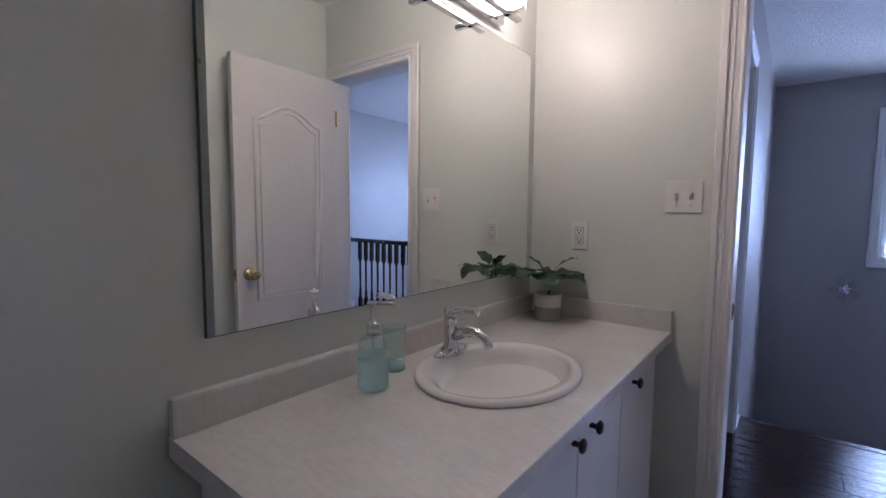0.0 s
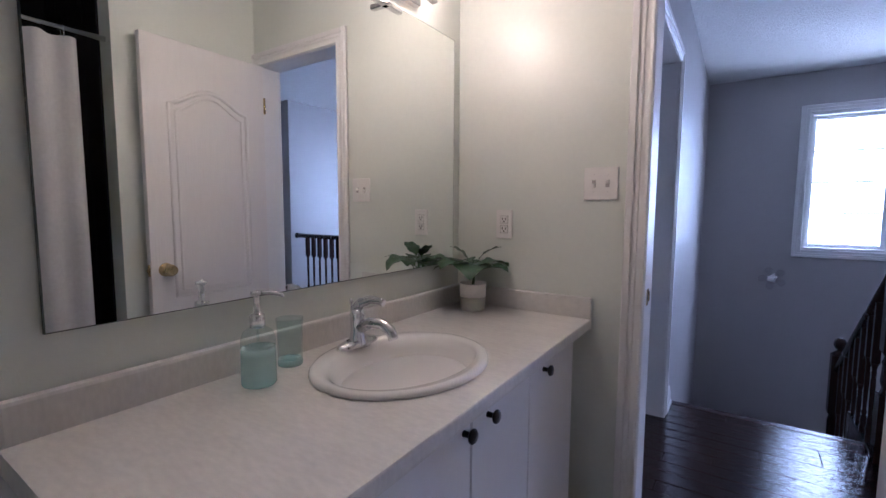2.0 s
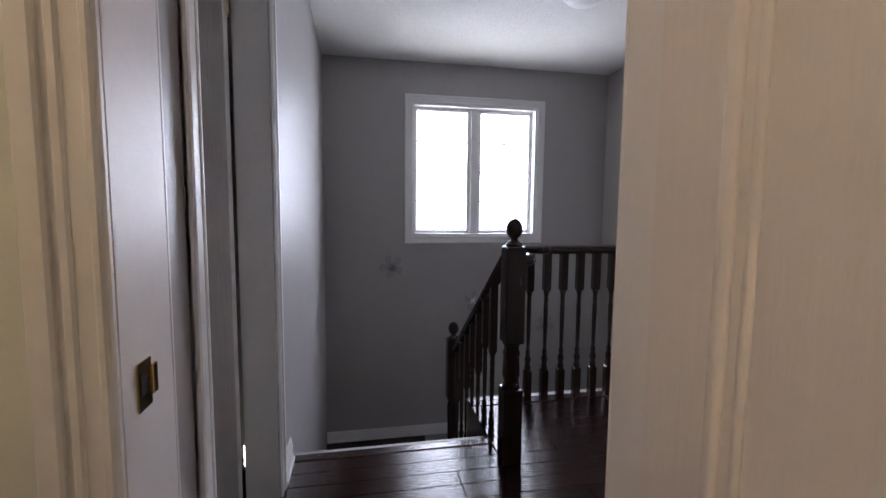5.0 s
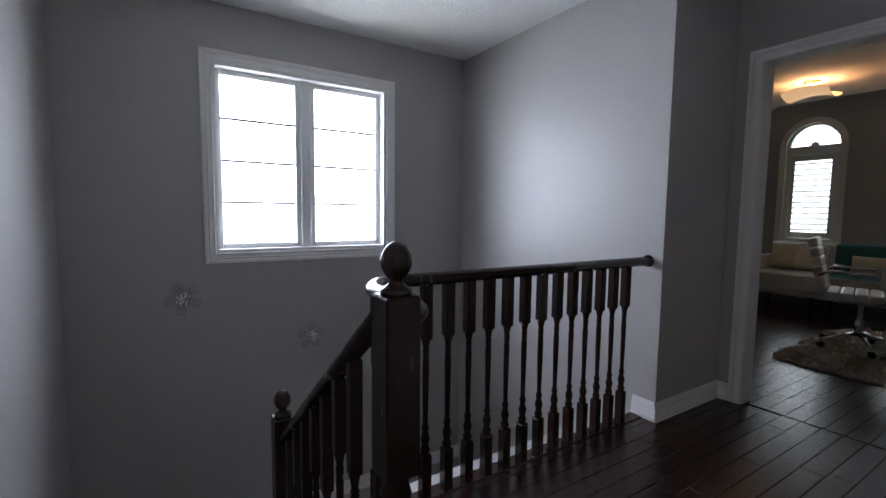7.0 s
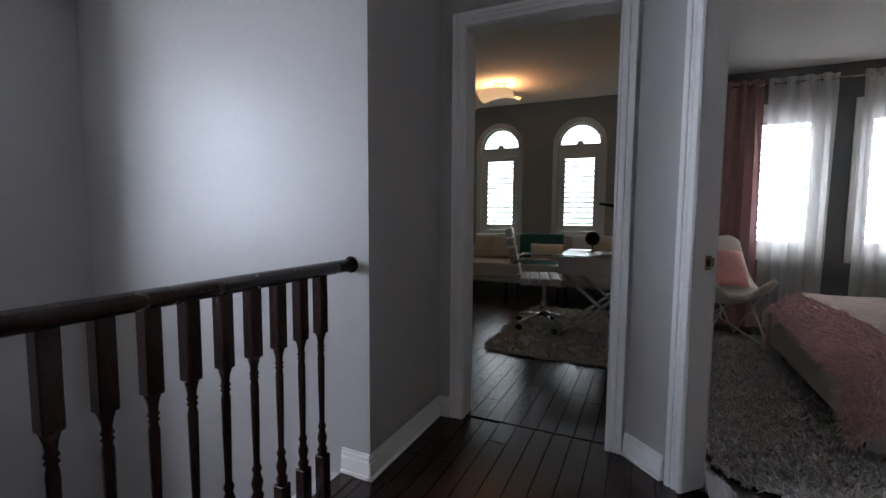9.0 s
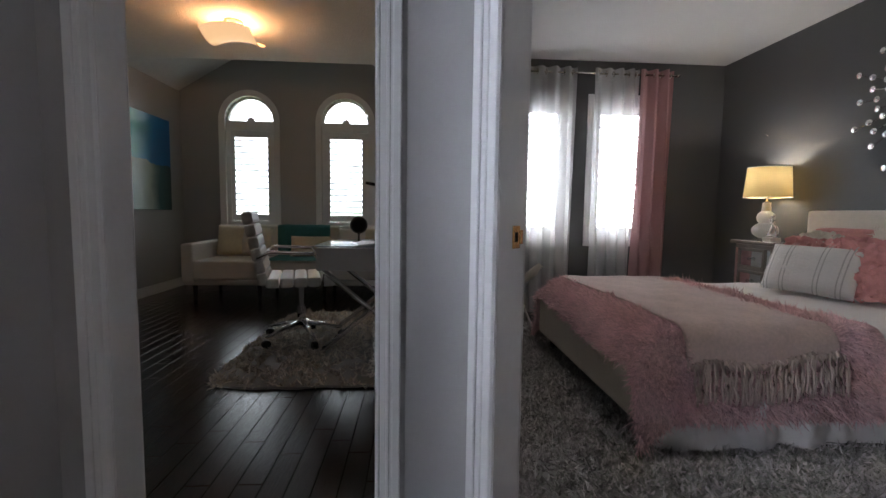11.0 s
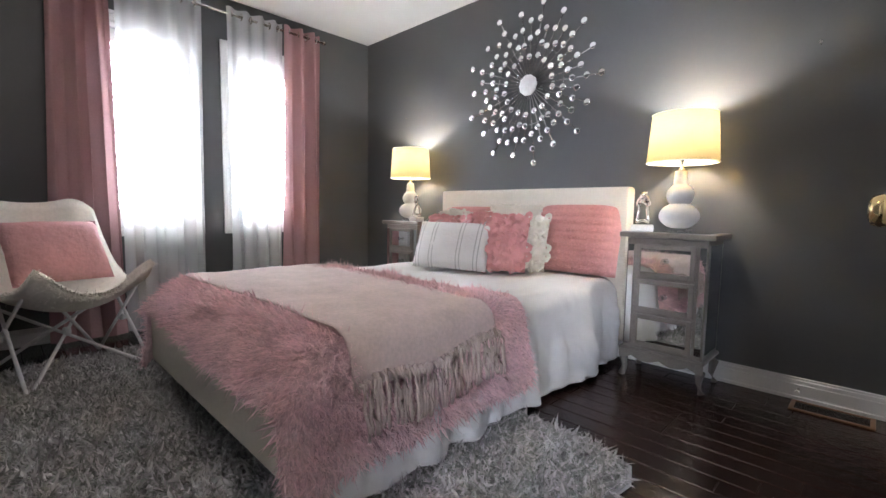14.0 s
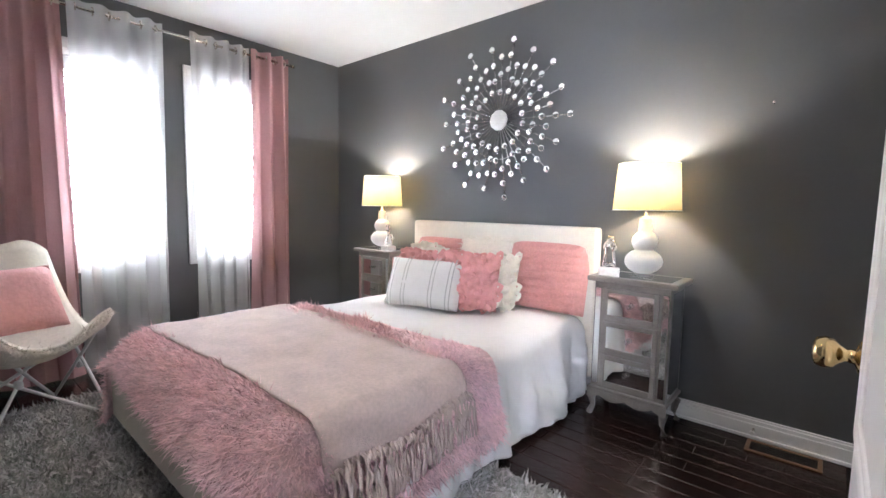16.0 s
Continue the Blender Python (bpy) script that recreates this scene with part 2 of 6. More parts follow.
def wall(name, p0, p1, thick, z0, z1, front, back, label, holes=()):
    """A wall whose face lies left of the way p0 to p1; holes are (from, to, sill, head) along that way."""
    L = math.dist(p0, p1)
    z0 = -0.1 if z0 == 0 else z0
    bm = bm_new()
    cuts = sorted({0, L, *(h[0] for h in holes), *(h[1] for h in holes)})
    for a, b in zip(cuts, cuts[1:]):
        inside = [h for h in holes if h[0] <= a + 1e-6 and h[1] >= b - 1e-6]
        spans = [(z0, z1)]
        if inside:
            h = inside[0]
            spans = [s for s in ((z0, h[2]), (h[3], z1)) if s[1] - s[0] > 1e-4 and s[1] > 0]
        for s0, s1 in spans:
            box(bm, a, b, 0, thick, s0, s1)
    bmesh.ops.remove_doubles(bm, verts=bm.verts, dist=1e-5)
    seen = {}
    for f in bm.faces:
        seen.setdefault(tuple(round(c, 4) for c in f.calc_center_median()), []).append(f)
    bmesh.ops.delete(bm, geom=[f for g in seen.values() if len(g) > 1 for f in g], context="FACES_ONLY")
    for f in bm.faces:
        f.material_index = 1 if f.calc_center_median().y > thick - 1e-4 else 0
    return solid(name, bm, [front, back], label, "wall", "structure", plane_pose(p0, (p1[0] - p0[0], p1[1] - p0[1])))


def casing(parent, w, h, y, sign, bottom=0.0, legs=True, sill=False):
    """Moulded trim round an opening 0..w, bottom..h; y: face of the wall, sign -1 stands out towards -y."""
    prof = ((0.0, 0.072, 0.011), (0.048, 0.072, 0.019), (0.03, 0.042, 0.015), (0.003, 0.014, 0.015))
    def strip(name, f):
        bm = bm_new()
        for a, b, t in prof:
            f(bm, a, b, t)
        part(name, bm, TRIM, parent)
    def ys(t):
        return (y - t, y) if sign < 0 else (y, y + t)
    strip("casing_side", lambda bm, a, b, t: box(bm, -b, -a, *ys(t), bottom - (b if sill else 0), h + b, 0.003))
    strip("casing_side", lambda bm, a, b, t: box(bm, w + a, w + b, *ys(t), bottom - (b if sill else 0), h + b, 0.003))
    strip("casing_head", lambda bm, a, b, t: box(bm, -a, w + a, *ys(t - 0.0005), h + a, h + b, 0.003))
    if sill:
        strip("casing_sill", lambda bm, a, b, t: box(bm, -a, w + a, *ys(t - 0.0005), bottom - b, bottom - a, 0.003))


def door_frame(name, p, d, w, h, thick, label, both=True, front=True):
    t = thing(name, label, "door frame", plane_pose(p, d), kind="structure")
    bm = bm_new()
    box(bm, -0.02, 0, 0, thick, 0, h + 0.02), part("jamb", bm, TRIM, t)
    bm = bm_new()
    box(bm, w, w + 0.02, 0, thick, 0, h + 0.02), part("jamb", bm, TRIM, t)
    bm = bm_new()
    box(bm, 0, w, 0, thick, h, h + 0.02), part("head_jamb", bm, TRIM, t)
    if front:
        casing(t, w, h, 0, -1)
    if both:
        casing(t, w, h, thick, 1)
    return t


def baseboard(p0, p1):
    L = math.dist(p0, p1)
    bm = bm_new()
    for z0, z1, t in ((0, 0.075, 0.015), (0.075, 0.095, 0.011), (0.095, 0.108, 0.007), (0, 0.018, 0.022)):
        box(bm, 0, L, -t, 0, z0, z1, 0.0025)
    return solid("baseboard", bm, TRIM, "white moulded baseboard along the foot of the wall", "baseboard", "structure", plane_pose(p0, (p1[0] - p0[0], p1[1] - p0[1])))


# ---- walls ----
H = 2.48
wall("wall_bath_west", (0.31, 2.7), (0.31, -0.7), 0.12, 0, H, SAGE, GREY, "pale sage painted bathroom wall behind the mirror")
wall("wall_bath_north", (1.86, 2.575), (0.31, 2.575), 0.125, 0, H, SAGE, GREY, "pale sage painted wall with the bathroom door", [(0.15, 0.83, 0, 2.05)])
wall("wall_bath_east", (1.74, 1.86), (1.74, 2.575), 0.12, 0, H, SAGE, GREY, "pale sage painted wall behind the bathroom door")
wall("wall_tub_north", (2.6, 1.86), (1.86, 1.86), 0.1, 0, H, BLACKT, GREY, "black tiled wall of the shower alcove")
wall("wall_tub_east", (2.55, 0.2), (2.55, 1.86), 0.1, 0, H, BLACKT, GREY, "black tiled long wall of the shower alcove")
wall("wall_tub_south", (1.74, 0.3), (2.6, 0.3), 0.1, 0, H, BLACKT, GREY, "black tiled end wall of the shower alcove")
wall("wall_bath_southeast", (1.74, -0.7), (1.74, 0.3), 0.12, 0, H, SAGE, GREY, "pale sage painted bathroom wall")
wall("wall_bath_south", (0.2, -0.6), (1.8, -0.6), 0.12, 0, H, SAGE, GREY, "pale sage painted bathroom end wall")
wall("wall_hall_south", (3.6, 2.555), (1.86, 2.555), -0.12, 0, H, GREY, GREY, "plain grey painted hallway wall")
wall("wall_hall_west", (0.985, 6.4), (0.985, 2.70), 0.12, -2.9, H, GREY, GREY, "light grey hallway wall with a doorway", [(2.60, 3.40, 0, 2.05)])
wall("wall_window", (3.9, 6.285), (0.86, 6.285), 0.2, -2.9, H, GREY, GREY, "grey stairwell wall with a double window", [(0.86, 2.10, 0.86, 2.11)])
wall("wall_stair_east", (3.79, 4.36), (3.79, 6.4), 0.1, -2.9, H, GREY, GREY, "light grey stairwell wall lit by the window")
wall("wall_hall_north", (4.454, 4.36), (3.89, 4.36), 0.1, 0, H, GREY, GREY, "short grey hallway wall beside the office door")
wall("wall_office_west", (4.454, 3.29), (4.454, 6.5), 0.12, 0, H + 0.0, GREY, GREY, "grey wall with the office door", [(0.185, 0.945, 0, 2.05)])
wall("wall_diagonal", (3.60, 2.555), (4.454, 3.409), 0.115, 0, H, GREY, CHARCOAL, "slanting corner wall with the bedroom door", [(0.118, 0.918, 0, 2.05)])
wall("wall_bed_west", (3.5, 2.56), (3.5, 0.2), 0.1, 0, H, CHARCOAL, GREY, "charcoal bedroom wall behind the open door")
wall("wall_bed_return", (3.70, 2.46), (3.5, 2.46), 0.09, 0, H, CHARCOAL, GREY, "short charcoal return beside the bedroom door")
wall("wall_bed_south", (3.4, 0.30), (7.7, 0.30), 0.12, 0, H, CHARCOAL, GREY, "charcoal bedroom wall behind the headboard")
wall("wall_bed_east", (7.56, 0.2), (7.56, 3.2), 0.18, 0, H, CHARCOAL, GREY, "charcoal bedroom wall with two windows", [(0.86, 1.42, 0.74, 2.09), (1.71, 2.27, 0.74, 2.09)])
wall("wall_bed_north", (7.7, 3.16), (4.36, 3.16), 0.12, 0, H, CHARCOAL, GREY, "charcoal wall between bedroom and office")
wall("wall_office_north", (9.3, 6.39), (4.5, 6.39), 0.12, 0, H, GREY, GREY, "grey office wall with an abstract painting")
wall("wall_office_south", (7.6, 3.28), (9.3, 3.28), -0.12, 0, H, GREY, GREY, "grey office side wall")
WINS = (5.22, 3.99)
wall("wall_office_east", (9.2, 3.2), (9.2, 6.5), 0.18, 0, 3.3, GREY, GREY, "grey office gable wall with two arched windows", [(y - 3.2, y - 3.2 + 0.62, 0.80, 2.45) for y in sorted(WINS)])
wall("wall_side_room", (-0.4, 2.6), (-0.4, 4.6), -0.1, 0, H, GREY, GREY, "plain wall of the dim side room")
wall("wall_side_room_north", (0.87, 4.5), (-0.4, 4.5), -0.1, 0, H, GREY, GREY, "plain wall of the dim side room")
wall("wall_side_room_south", (-0.4, 2.7), (0.31, 2.7), -0.1, 0, H, GREY, GREY, "plain wall of the dim side room")
# unseen walls added below the floor edge to keep outside light out
wall("wall_below_landing", (0.985, 4.055), (1.93, 4.055), -0.1, -2.9, -0.03, GREY, GREY, "unseen grey wall beneath the landing edge, closing off outside light")
wall("wall_below_railing", (1.93, 4.49), (3.79, 4.49), -0.1, -2.9, -0.02, GREY, GREY, "unseen grey wall beneath the railing, closing off outside light")
wall("wall_below_newel", (1.935, 4.0), (1.935, 4.49), -0.1, -2.9, -0.25, GREY, GREY, "unseen grey wall beneath the newel post, closing off outside light")
bm = bm_new()
for y in WINS:
    for sgn in (0, 1):
        arc = [(y + 0.31 - 0.31 * math.cos(k * math.pi / 16), 2.14 + 0.31 * math.sin(k * math.pi / 16)) for k in range(9)]
        if sgn:
            arc = [(2 * (y + 0.31) - a, b) for a, b in arc]
        corner = (arc[0][0], 2.452)
        for q in range(8):
            tri = [arc[q], arc[q + 1], corner]
            fr, bk = [[bm.verts.new((x, a, b)) for a, b in tri] for x in (9.202, 9.378)]
            bm.faces.new(fr), bm.faces.new(bk[::-1]), bm.faces.new((fr[0], bk[0], bk[1], fr[1]))
bmesh.ops.recalc_face_normals(bm, faces=bm.faces)
solid("wall_arch_fill", bm, GREY, "grey rounded wall above the arched windows", "wall", "structure")

# ---- ceilings ----
def ceiling(name, x0, x1, y0, y1, mat, label):
    bm = bm_new()
    box(bm, x0, x1, y0, y1, H, H + 0.1)
    solid(name, bm, mat, label, "ceiling", "structure")
ceiling("ceiling_bath", 0.2, 2.65, -0.7, 2.69, CEILP, "white bathroom ceiling")
ceiling("ceiling_hall", 0.86, 4.56, 2.69, 6.48, CEIL, "white stippled hallway ceiling")
ceiling("ceiling_hall_south", 2.65, 3.45, 2.5, 2.69, CEIL, "white stippled hallway ceiling")
ceiling("ceiling_bed", 3.45, 7.7, 0.2, 3.22, CEILP, "white bedroom ceiling")
ceiling("ceiling_office", 4.56, 7.9, 3.22, 6.48, CEIL, "white office ceiling")
ceiling("ceiling_side_room", -0.5, 0.86, 2.69, 4.6, CEIL, "white ceiling of the side room")
bm = bm_new()
sec = [(6.45, 2.46), (5.25, 3.19), (4.45, 3.19), (3.22, 2.46)]
for (ya, za), (yb, zb) in zip(sec, sec[1:]):
    v = [bm.verts.new(c) for c in ((7.9, ya, za), (9.3, ya, za), (9.3, yb, zb), (7.9, yb, zb))]
    u = [bm.verts.new(c) for c in ((7.9, ya, za + 0.1), (9.3, ya, za + 0.1), (9.3, yb, zb + 0.1), (7.9, yb, zb + 0.1))]
    bm.faces.new(v), bm.faces.new(u[::-1])
v = [bm.verts.new(c) for c in ((7.905, 6.42, 2.482), (7.905, 5.25, 3.19), (7.905, 4.45, 3.19), (7.905, 3.25, 2.482))]
bm.faces.new(v)
solid("ceiling_vault", bm, CEIL, "white vaulted ceiling above the office windows", "ceiling", "structure")

# ---- door and window frames ----
door_frame("door_frame_bath", (1.69, 2.575), (-1, 0), 0.64, 2.03, 0.125, "white moulded frame of the bathroom door")
door_frame("door_frame_side", (0.985, 3.78), (0, -1), 0.76, 2.03, 0.12, "white moulded frame of the side room door", both=False)
door_frame("door_frame_office", (4.454, 3.495), (0, 1), 0.72, 2.03, 0.12, "white moulded frame of the open office doorway")
diag = 0.7071068
door_frame("door_frame_bedroom", (3.60 + 0.138 * diag, 2.555 + 0.138 * diag), (1, 1), 0.76, 2.03, 0.115, "white moulded frame of the bedroom door")


def double_window(name, m, w, z0, z1, cols, label, rows=4, depth=0.2):
    t = thing(name, label, "window", m, kind="structure")
    casing(t, w, z1, 0, -1, bottom=z0, sill=True)
    bm = bm_new()
    for a in ((0, 0.02, z0, z1), (w - 0.02, w, z0, z1), (0.02, w - 0.02, z0, z0 + 0.02), (0.02, w - 0.02, z1 - 0.02, z1)):
        box(bm, a[0], a[1], 0, depth - 0.02, a[2], a[3])
    part("window_lining", bm, TRIM, t)
    cw = (w - 0.04 - 0.07 * (cols - 1)) / cols
    for c in range(cols):
        x0 = 0.02 + c * (cw + 0.07)
        bm = bm_new()
        f = 0.036
        for a in ((x0, x0 + f, z0 + 0.02, z1 - 0.02), (x0 + cw - f, x0 + cw, z0 + 0.02, z1 - 0.02), (x0 + f, x0 + cw - f, z0 + 0.02, z0 + 0.02 + f), (x0 + f, x0 + cw - f, z1 - 0.02 - f, z1 - 0.02)):
            box(bm, a[0], a[1], 0.08, 0.13, a[2], a[3], 0.004)
        sash = part("sash", bm, VINYL, t)
        gx0, gx1, gz0, gz1 = x0 + f, x0 + cw - f, z0 + 0.02 + f, z1 - 0.02 - f
        for r in range(rows):
            for k in range(2):
                bm = bm_new()
                hx, hz = (gx1 - gx0) / 2, (gz1 - gz0) / rows
                box(bm, gx0 + k * hx + 0.002, gx0 + (k + 1) * hx - 0.002, 0.102, 0.106, gz0 + r * hz + 0.002, gz0 + (r + 1) * hz - 0.002)
                part("pane", bm, PANE, sash).visible_shadow = False
        bm = bm_new()
        box(bm, (gx0 + gx1) / 2 - 0.003, (gx0 + gx1) / 2 + 0.003, 0.098, 0.11, gz0, gz1)
        part("glazing_bar", bm, VINYL, sash)
        # horizontal bars take the darkened backlit colour, uprights stay white
        bm = bm_new()
        for r in range(1, rows):
            z = gz0 + r * (gz1 - gz0) / rows
            box(bm, gx0, gx1, 0.0975, 0.1105, z - 0.008, z + 0.008)
        part("glazing_bar", bm, BACKLIT_BAR, sash)
    for c in range(cols - 1):
        x0 = 0.02 + cw + c * (cw + 0.07)
        bm = bm_new()
        box(bm, x0, x0 + 0.07, 0.06, 0.14, z0 + 0.02, z1 - 0.02, 0.004)
        part("mullion", bm, VINYL, t)
    return t


double_window("window_1", plane_pose((3.04, 6.285), (-1, 0)), 1.24, 0.86, 2.11, 2, "white double casement window with thin grilles in the stairwell")

# ---- daylight outside ----
for nm, p0, p1, power, tone, low in (("backdrop_north", (7, 8.6), (-3, 8.6), 25.0, (0.84, 0.91, 1.1), (0.36, 0.37, 0.38)), ("backdrop_east", (12.5, 3.2), (12.5, 11), 5.8, (0.9, 0.96, 1.05), (0.30, 0.46, 0.20)), ("backdrop_southeast", (8.9, -3), (8.9, 3.15), 13.5, (0.92, 0.95, 1.05), (0.62, 0.68, 0.56))):
    bm = bm_new()
    L = math.dist(p0, p1)
    v = [bm.verts.new(c) for c in ((0, 0, -3), (L, 0, -3), (L, 0, 7), (0, 0, 7))]
    bm.faces.new(v)
    solid(nm, bm, daylight(nm + "_light", power, tone, low), "bright overcast daylight with pale trees beyond the window", "backdrop", "structure", plane_pose(p0, (p1[0] - p0[0], p1[1] - p0[1])))
bm = bm_new()
box(bm, -60, 60, -60, 60, -3.05, -3.0)
solid("ground", bm, material("lawn", (0.06, 0.09, 0.03), 0.9, bump=0.3), "green lawn outside the house", "ground", "structure")

# ---- floors ----
def floor_base(name, rects, mat, label):
    bm = bm_new()
    for x0, x1, y0, y1 in rects:
        box(bm, x0, x1, y0, y1, -0.25, -0.012)
    return solid(name, bm, mat, label, "floor", "structure")
FLOORS = [
    (floor_base("floor_hall", [(0.31, 4.57, 2.64, 4.05), (1.93, 3.79, 4.05, 4.50), (3.79, 4.57, 4.05, 4.36), (1.86, 3.7, 2.45, 2.64), (-0.4, 0.31, 2.64, 4.5)], GAP, "dark espresso hardwood plank floor of the hallway"), [(0.6, 4.51, 2.64, 4.02), (1.95, 3.79, 4.02, 4.47), (3.79, 4.51, 4.02, 4.36), (1.86, 3.7, 2.46, 2.64)], (4.51, 3.409)),
    (floor_base("floor_office", [(4.57, 9.2, 3.28, 6.39)], GAP, "dark espresso hardwood plank floor of the office"), [(4.51, 9.2, 3.28, 6.39)], None),
    (floor_base("floor_bedroom", [(3.5, 7.56, 0.3, 3.16)], GAP, "dark espresso hardwood plank floor of the bedroom"), [(3.71, 7.56, 0.3, 3.28)], None),
]
bm = bm_new()
box(bm, 0.31, 2.6, -0.6, 2.64, -0.2, 0.0)
solid("floor_bath", bm, TILE, "pale tile floor of the bathroom", "floor", "structure")

# ---- stairs and railing ----
bm = bm_new()
box(bm, 0.985, 1.93, 4.02, 4.085, -0.03, 0.002, 0.012, 2)
solid("landing_nosing", bm, ESPRESSO, "dark rounded wooden nosing at the head of the stairs", "stair nosing", "structure")
bm = bm_new()
box(bm, 1.91, 3.79, 4.42, 4.50, -0.25, 0.006, 0.006)
box(bm, 1.91, 1.97, 3.90, 4.42, -0.25, 0.006, 0.006)
solid("railing_shoe", bm, ESPRESSO, "dark wooden floor edge beneath the railing", "floor edge", "structure")
stairs = thing("staircase", "dark wooden stairs going down to a landing below the window", "stairs", kind="structure")
for i in range(6):
    z = -0.19 * (i + 1)
    bm = bm_new()
    y0 = 4.06 + 0.235 * i
    box(bm, 0.985, 1.93, y0, y0 + 0.27 if i < 5 else 6.285, z - 0.03, z, 0.008)
    part("tread", bm, ESPRESSO, stairs)
    bm = bm_new()
    box(bm, 0.985, 1.93, y0, y0 + 0.02, z, z + 0.16)
    part("riser", bm, ESPRESSO, stairs)
for i in range(8):
    z = -1.14 - 0.19 * (i + 1)
    bm = bm_new()
    box(bm, 1.93 + 0.23 * i, 1.93 + 0.23 * i + 0.26, 5.235, 6.285, z - 0.03, z, 0.008)
    part("tread", bm, ESPRESSO, stairs)
bm = bm_new()
box(bm, 0.9, 3.9, 4.0, 6.3, -2.8, -2.6)
solid("floor_lower", bm, ESPRESSO, "dark floor at the foot of the stairs", "floor", "structure")
for a, b in (((3.79, 6.285), (0.985, 6.285)),):
    ob = baseboard(a, b)
    ob.location.z = -1.14

BAL = [(0.021, 0.176), (0.016, 0.185), (0.020, 0.2), (0.013, 0.215), (0.019, 0.245), (0.011, 0.275), (0.016, 0.29), (0.010, 0.305), (0.0125, 0.45), (0.0135, 0.56), (0.010, 0.578), (0.015, 0.585), (0.010, 0.592), (0.015, 0.599), (0.011, 0.61), (0.014, 0.63), (0.020, 0.652)]


def baluster_mesh(low, top):
    bm = bm_new()
    box(bm, -0.021, 0.021, -0.021, 0.021, low, 0.18, 0.003)
    box(bm, -0.021, 0.021, -0.021, 0.021, 0.65, top, 0.004)
    lathe(bm, BAL, 12)
    return finish("baluster", bm, ESPRESSO)


def newel_parts(parent, low, top, s=0.043, ox=0.0):
    bm = bm_new()
    box(bm, -s, s, -s, s, low, low + 0.34, 0.004), box(bm, -s, s, -s, s, top - 0.42, top, 0.005)
    lathe(bm, [(s * 0.95, low + 0.34), (s * 0.7, low + 0.37), (s * 0.9, low + 0.40), (s * 0.8, (low + top) / 2), (s * 0.9, top - 0.47), (s * 0.7, top - 0.44), (s * 0.95, top - 0.42)], 16)
    part("post", bm, ESPRESSO, parent, m=pose(ox, 0, 0))
    bm = bm_new()
    lathe(bm, [(0.036, top), (0.036, top + 0.012), (0.026, top + 0.018), (0.017, top + 0.026), (0.016, top + 0.034), (0.026, top + 0.044), (0.034, top + 0.06), (0.036, top + 0.075), (0.033, top + 0.092), (0.024, top + 0.108), (0.012, top + 0.117), (0.0, top + 0.12)], 20)
    part("ball_finial", bm, ESPRESSO, parent, m=pose(ox, 0, 0))


def rail_bar(parent, pts, name="handrail"):
    bm = bm_new()
    sweep(bm, pts, 0.031, 12, flat=0.82)
    return part(name, bm, ESPRESSO, parent)


rail = thing("landing_railing", "dark espresso turned-baluster railing along the stairwell", "railing", pose(1.93, 3.87, 0))
newel_parts(rail, 0.0, 0.965, ox=0.016)
curve_pts = []
for k in range(7):
    a = k / 6
    curve_pts.append((0.045 + 0.10 * math.sin(a * math.pi / 2) + 0.0, 0.06 + 0.0 * a + 0.10 * (1 - math.cos(a * math.pi / 2)), 0.893))
for k in range(1, 9):
    a = k / 8
    curve_pts.append((0.145 + 0.15 * (1 - math.cos(a * math.pi / 2)), 0.36 + 0.21 * math.sin(a * math.pi / 2), 0.893))
curve_pts += [(0.9, 0.57, 0.893), (1.855, 0.57, 0.893)]
rail_bar(rail, curve_pts)
bme = baluster_mesh(0.0, 0.875)
for i in range(16):
    x = 2.052 + 0.1034 * i - 1.93
    part("baluster", bme, None, rail, m=pose(x if x > 0.2 else x + 0.03, 0.58 if x > 0.14 else 0.40, 0.004))
part("baluster", bme, None, rail, m=pose(0.13, 0.24, 0.004))
bm = bm_new()
lathe(bm, [(0.034, 0), (0.034, 0.006), (0.03, 0.009)], 16, pose(1.86, 0.575, 0.893, 0, -90, 0))
part("wall_rosette", bm, ESPRESSO, rail)
stair_rail = thing("stair_railing", "dark espresso railing stepping down with the stairs", "railing", pose(1.93, 4.98, -0.95))
newel_parts(stair_rail, -0.19, 1.18)
rail_bar(stair_rail, [(0, -0.03, 1.08), (0, -0.5, 1.44), (0, -1.07, 1.86)])
for i in range(7):
    y = -0.14 - 0.125 * i
    top = 1.06 + (-y - 0.03) * 0.75
    base = 0.19 * (1 + math.floor((-y - 0.02) / 0.235)) if y < -0.02 else 0
    bm = bm_new()
    box(bm, -0.018, 0.018, -0.018, 0.018, base, base + 0.2, 0.003), box(bm, -0.018, 0.018, -0.018, 0.018, base + 0.62, top, 0.003)
    lathe(bm, [(r * 0.9, z - 0.18 + base + 0.2 if z < 0.4 else z - 0.03 + base) for r, z in BAL], 10)
    part("baluster", bm, ESPRESSO, stair_rail, m=pose(0, y, 0))

baseboard((4.454, 4.36), (3.77, 4.36))
baseboard((3.79, 4.36), (3.79, 4.50))
baseboard((4.454, 4.29), (4.454, 4.36))
baseboard((4.30, 3.255), (4.454, 3.409))
baseboard((0.985, 4.05), (0.985, 3.855))
baseboard((0.985, 2.94), (0.985, 2.70))
baseboard((9.2, 6.39), (4.58, 6.39))
baseboard((9.2, 3.28), (9.2, 6.39))
baseboard((3.5, 0.30), (7.56, 0.30))
baseboard((7.56, 0.30), (7.56, 3.16))
baseboard((7.56, 3.16), (4.45, 3.16))
baseboard((0.96, 2.575), (0.31, 2.575))

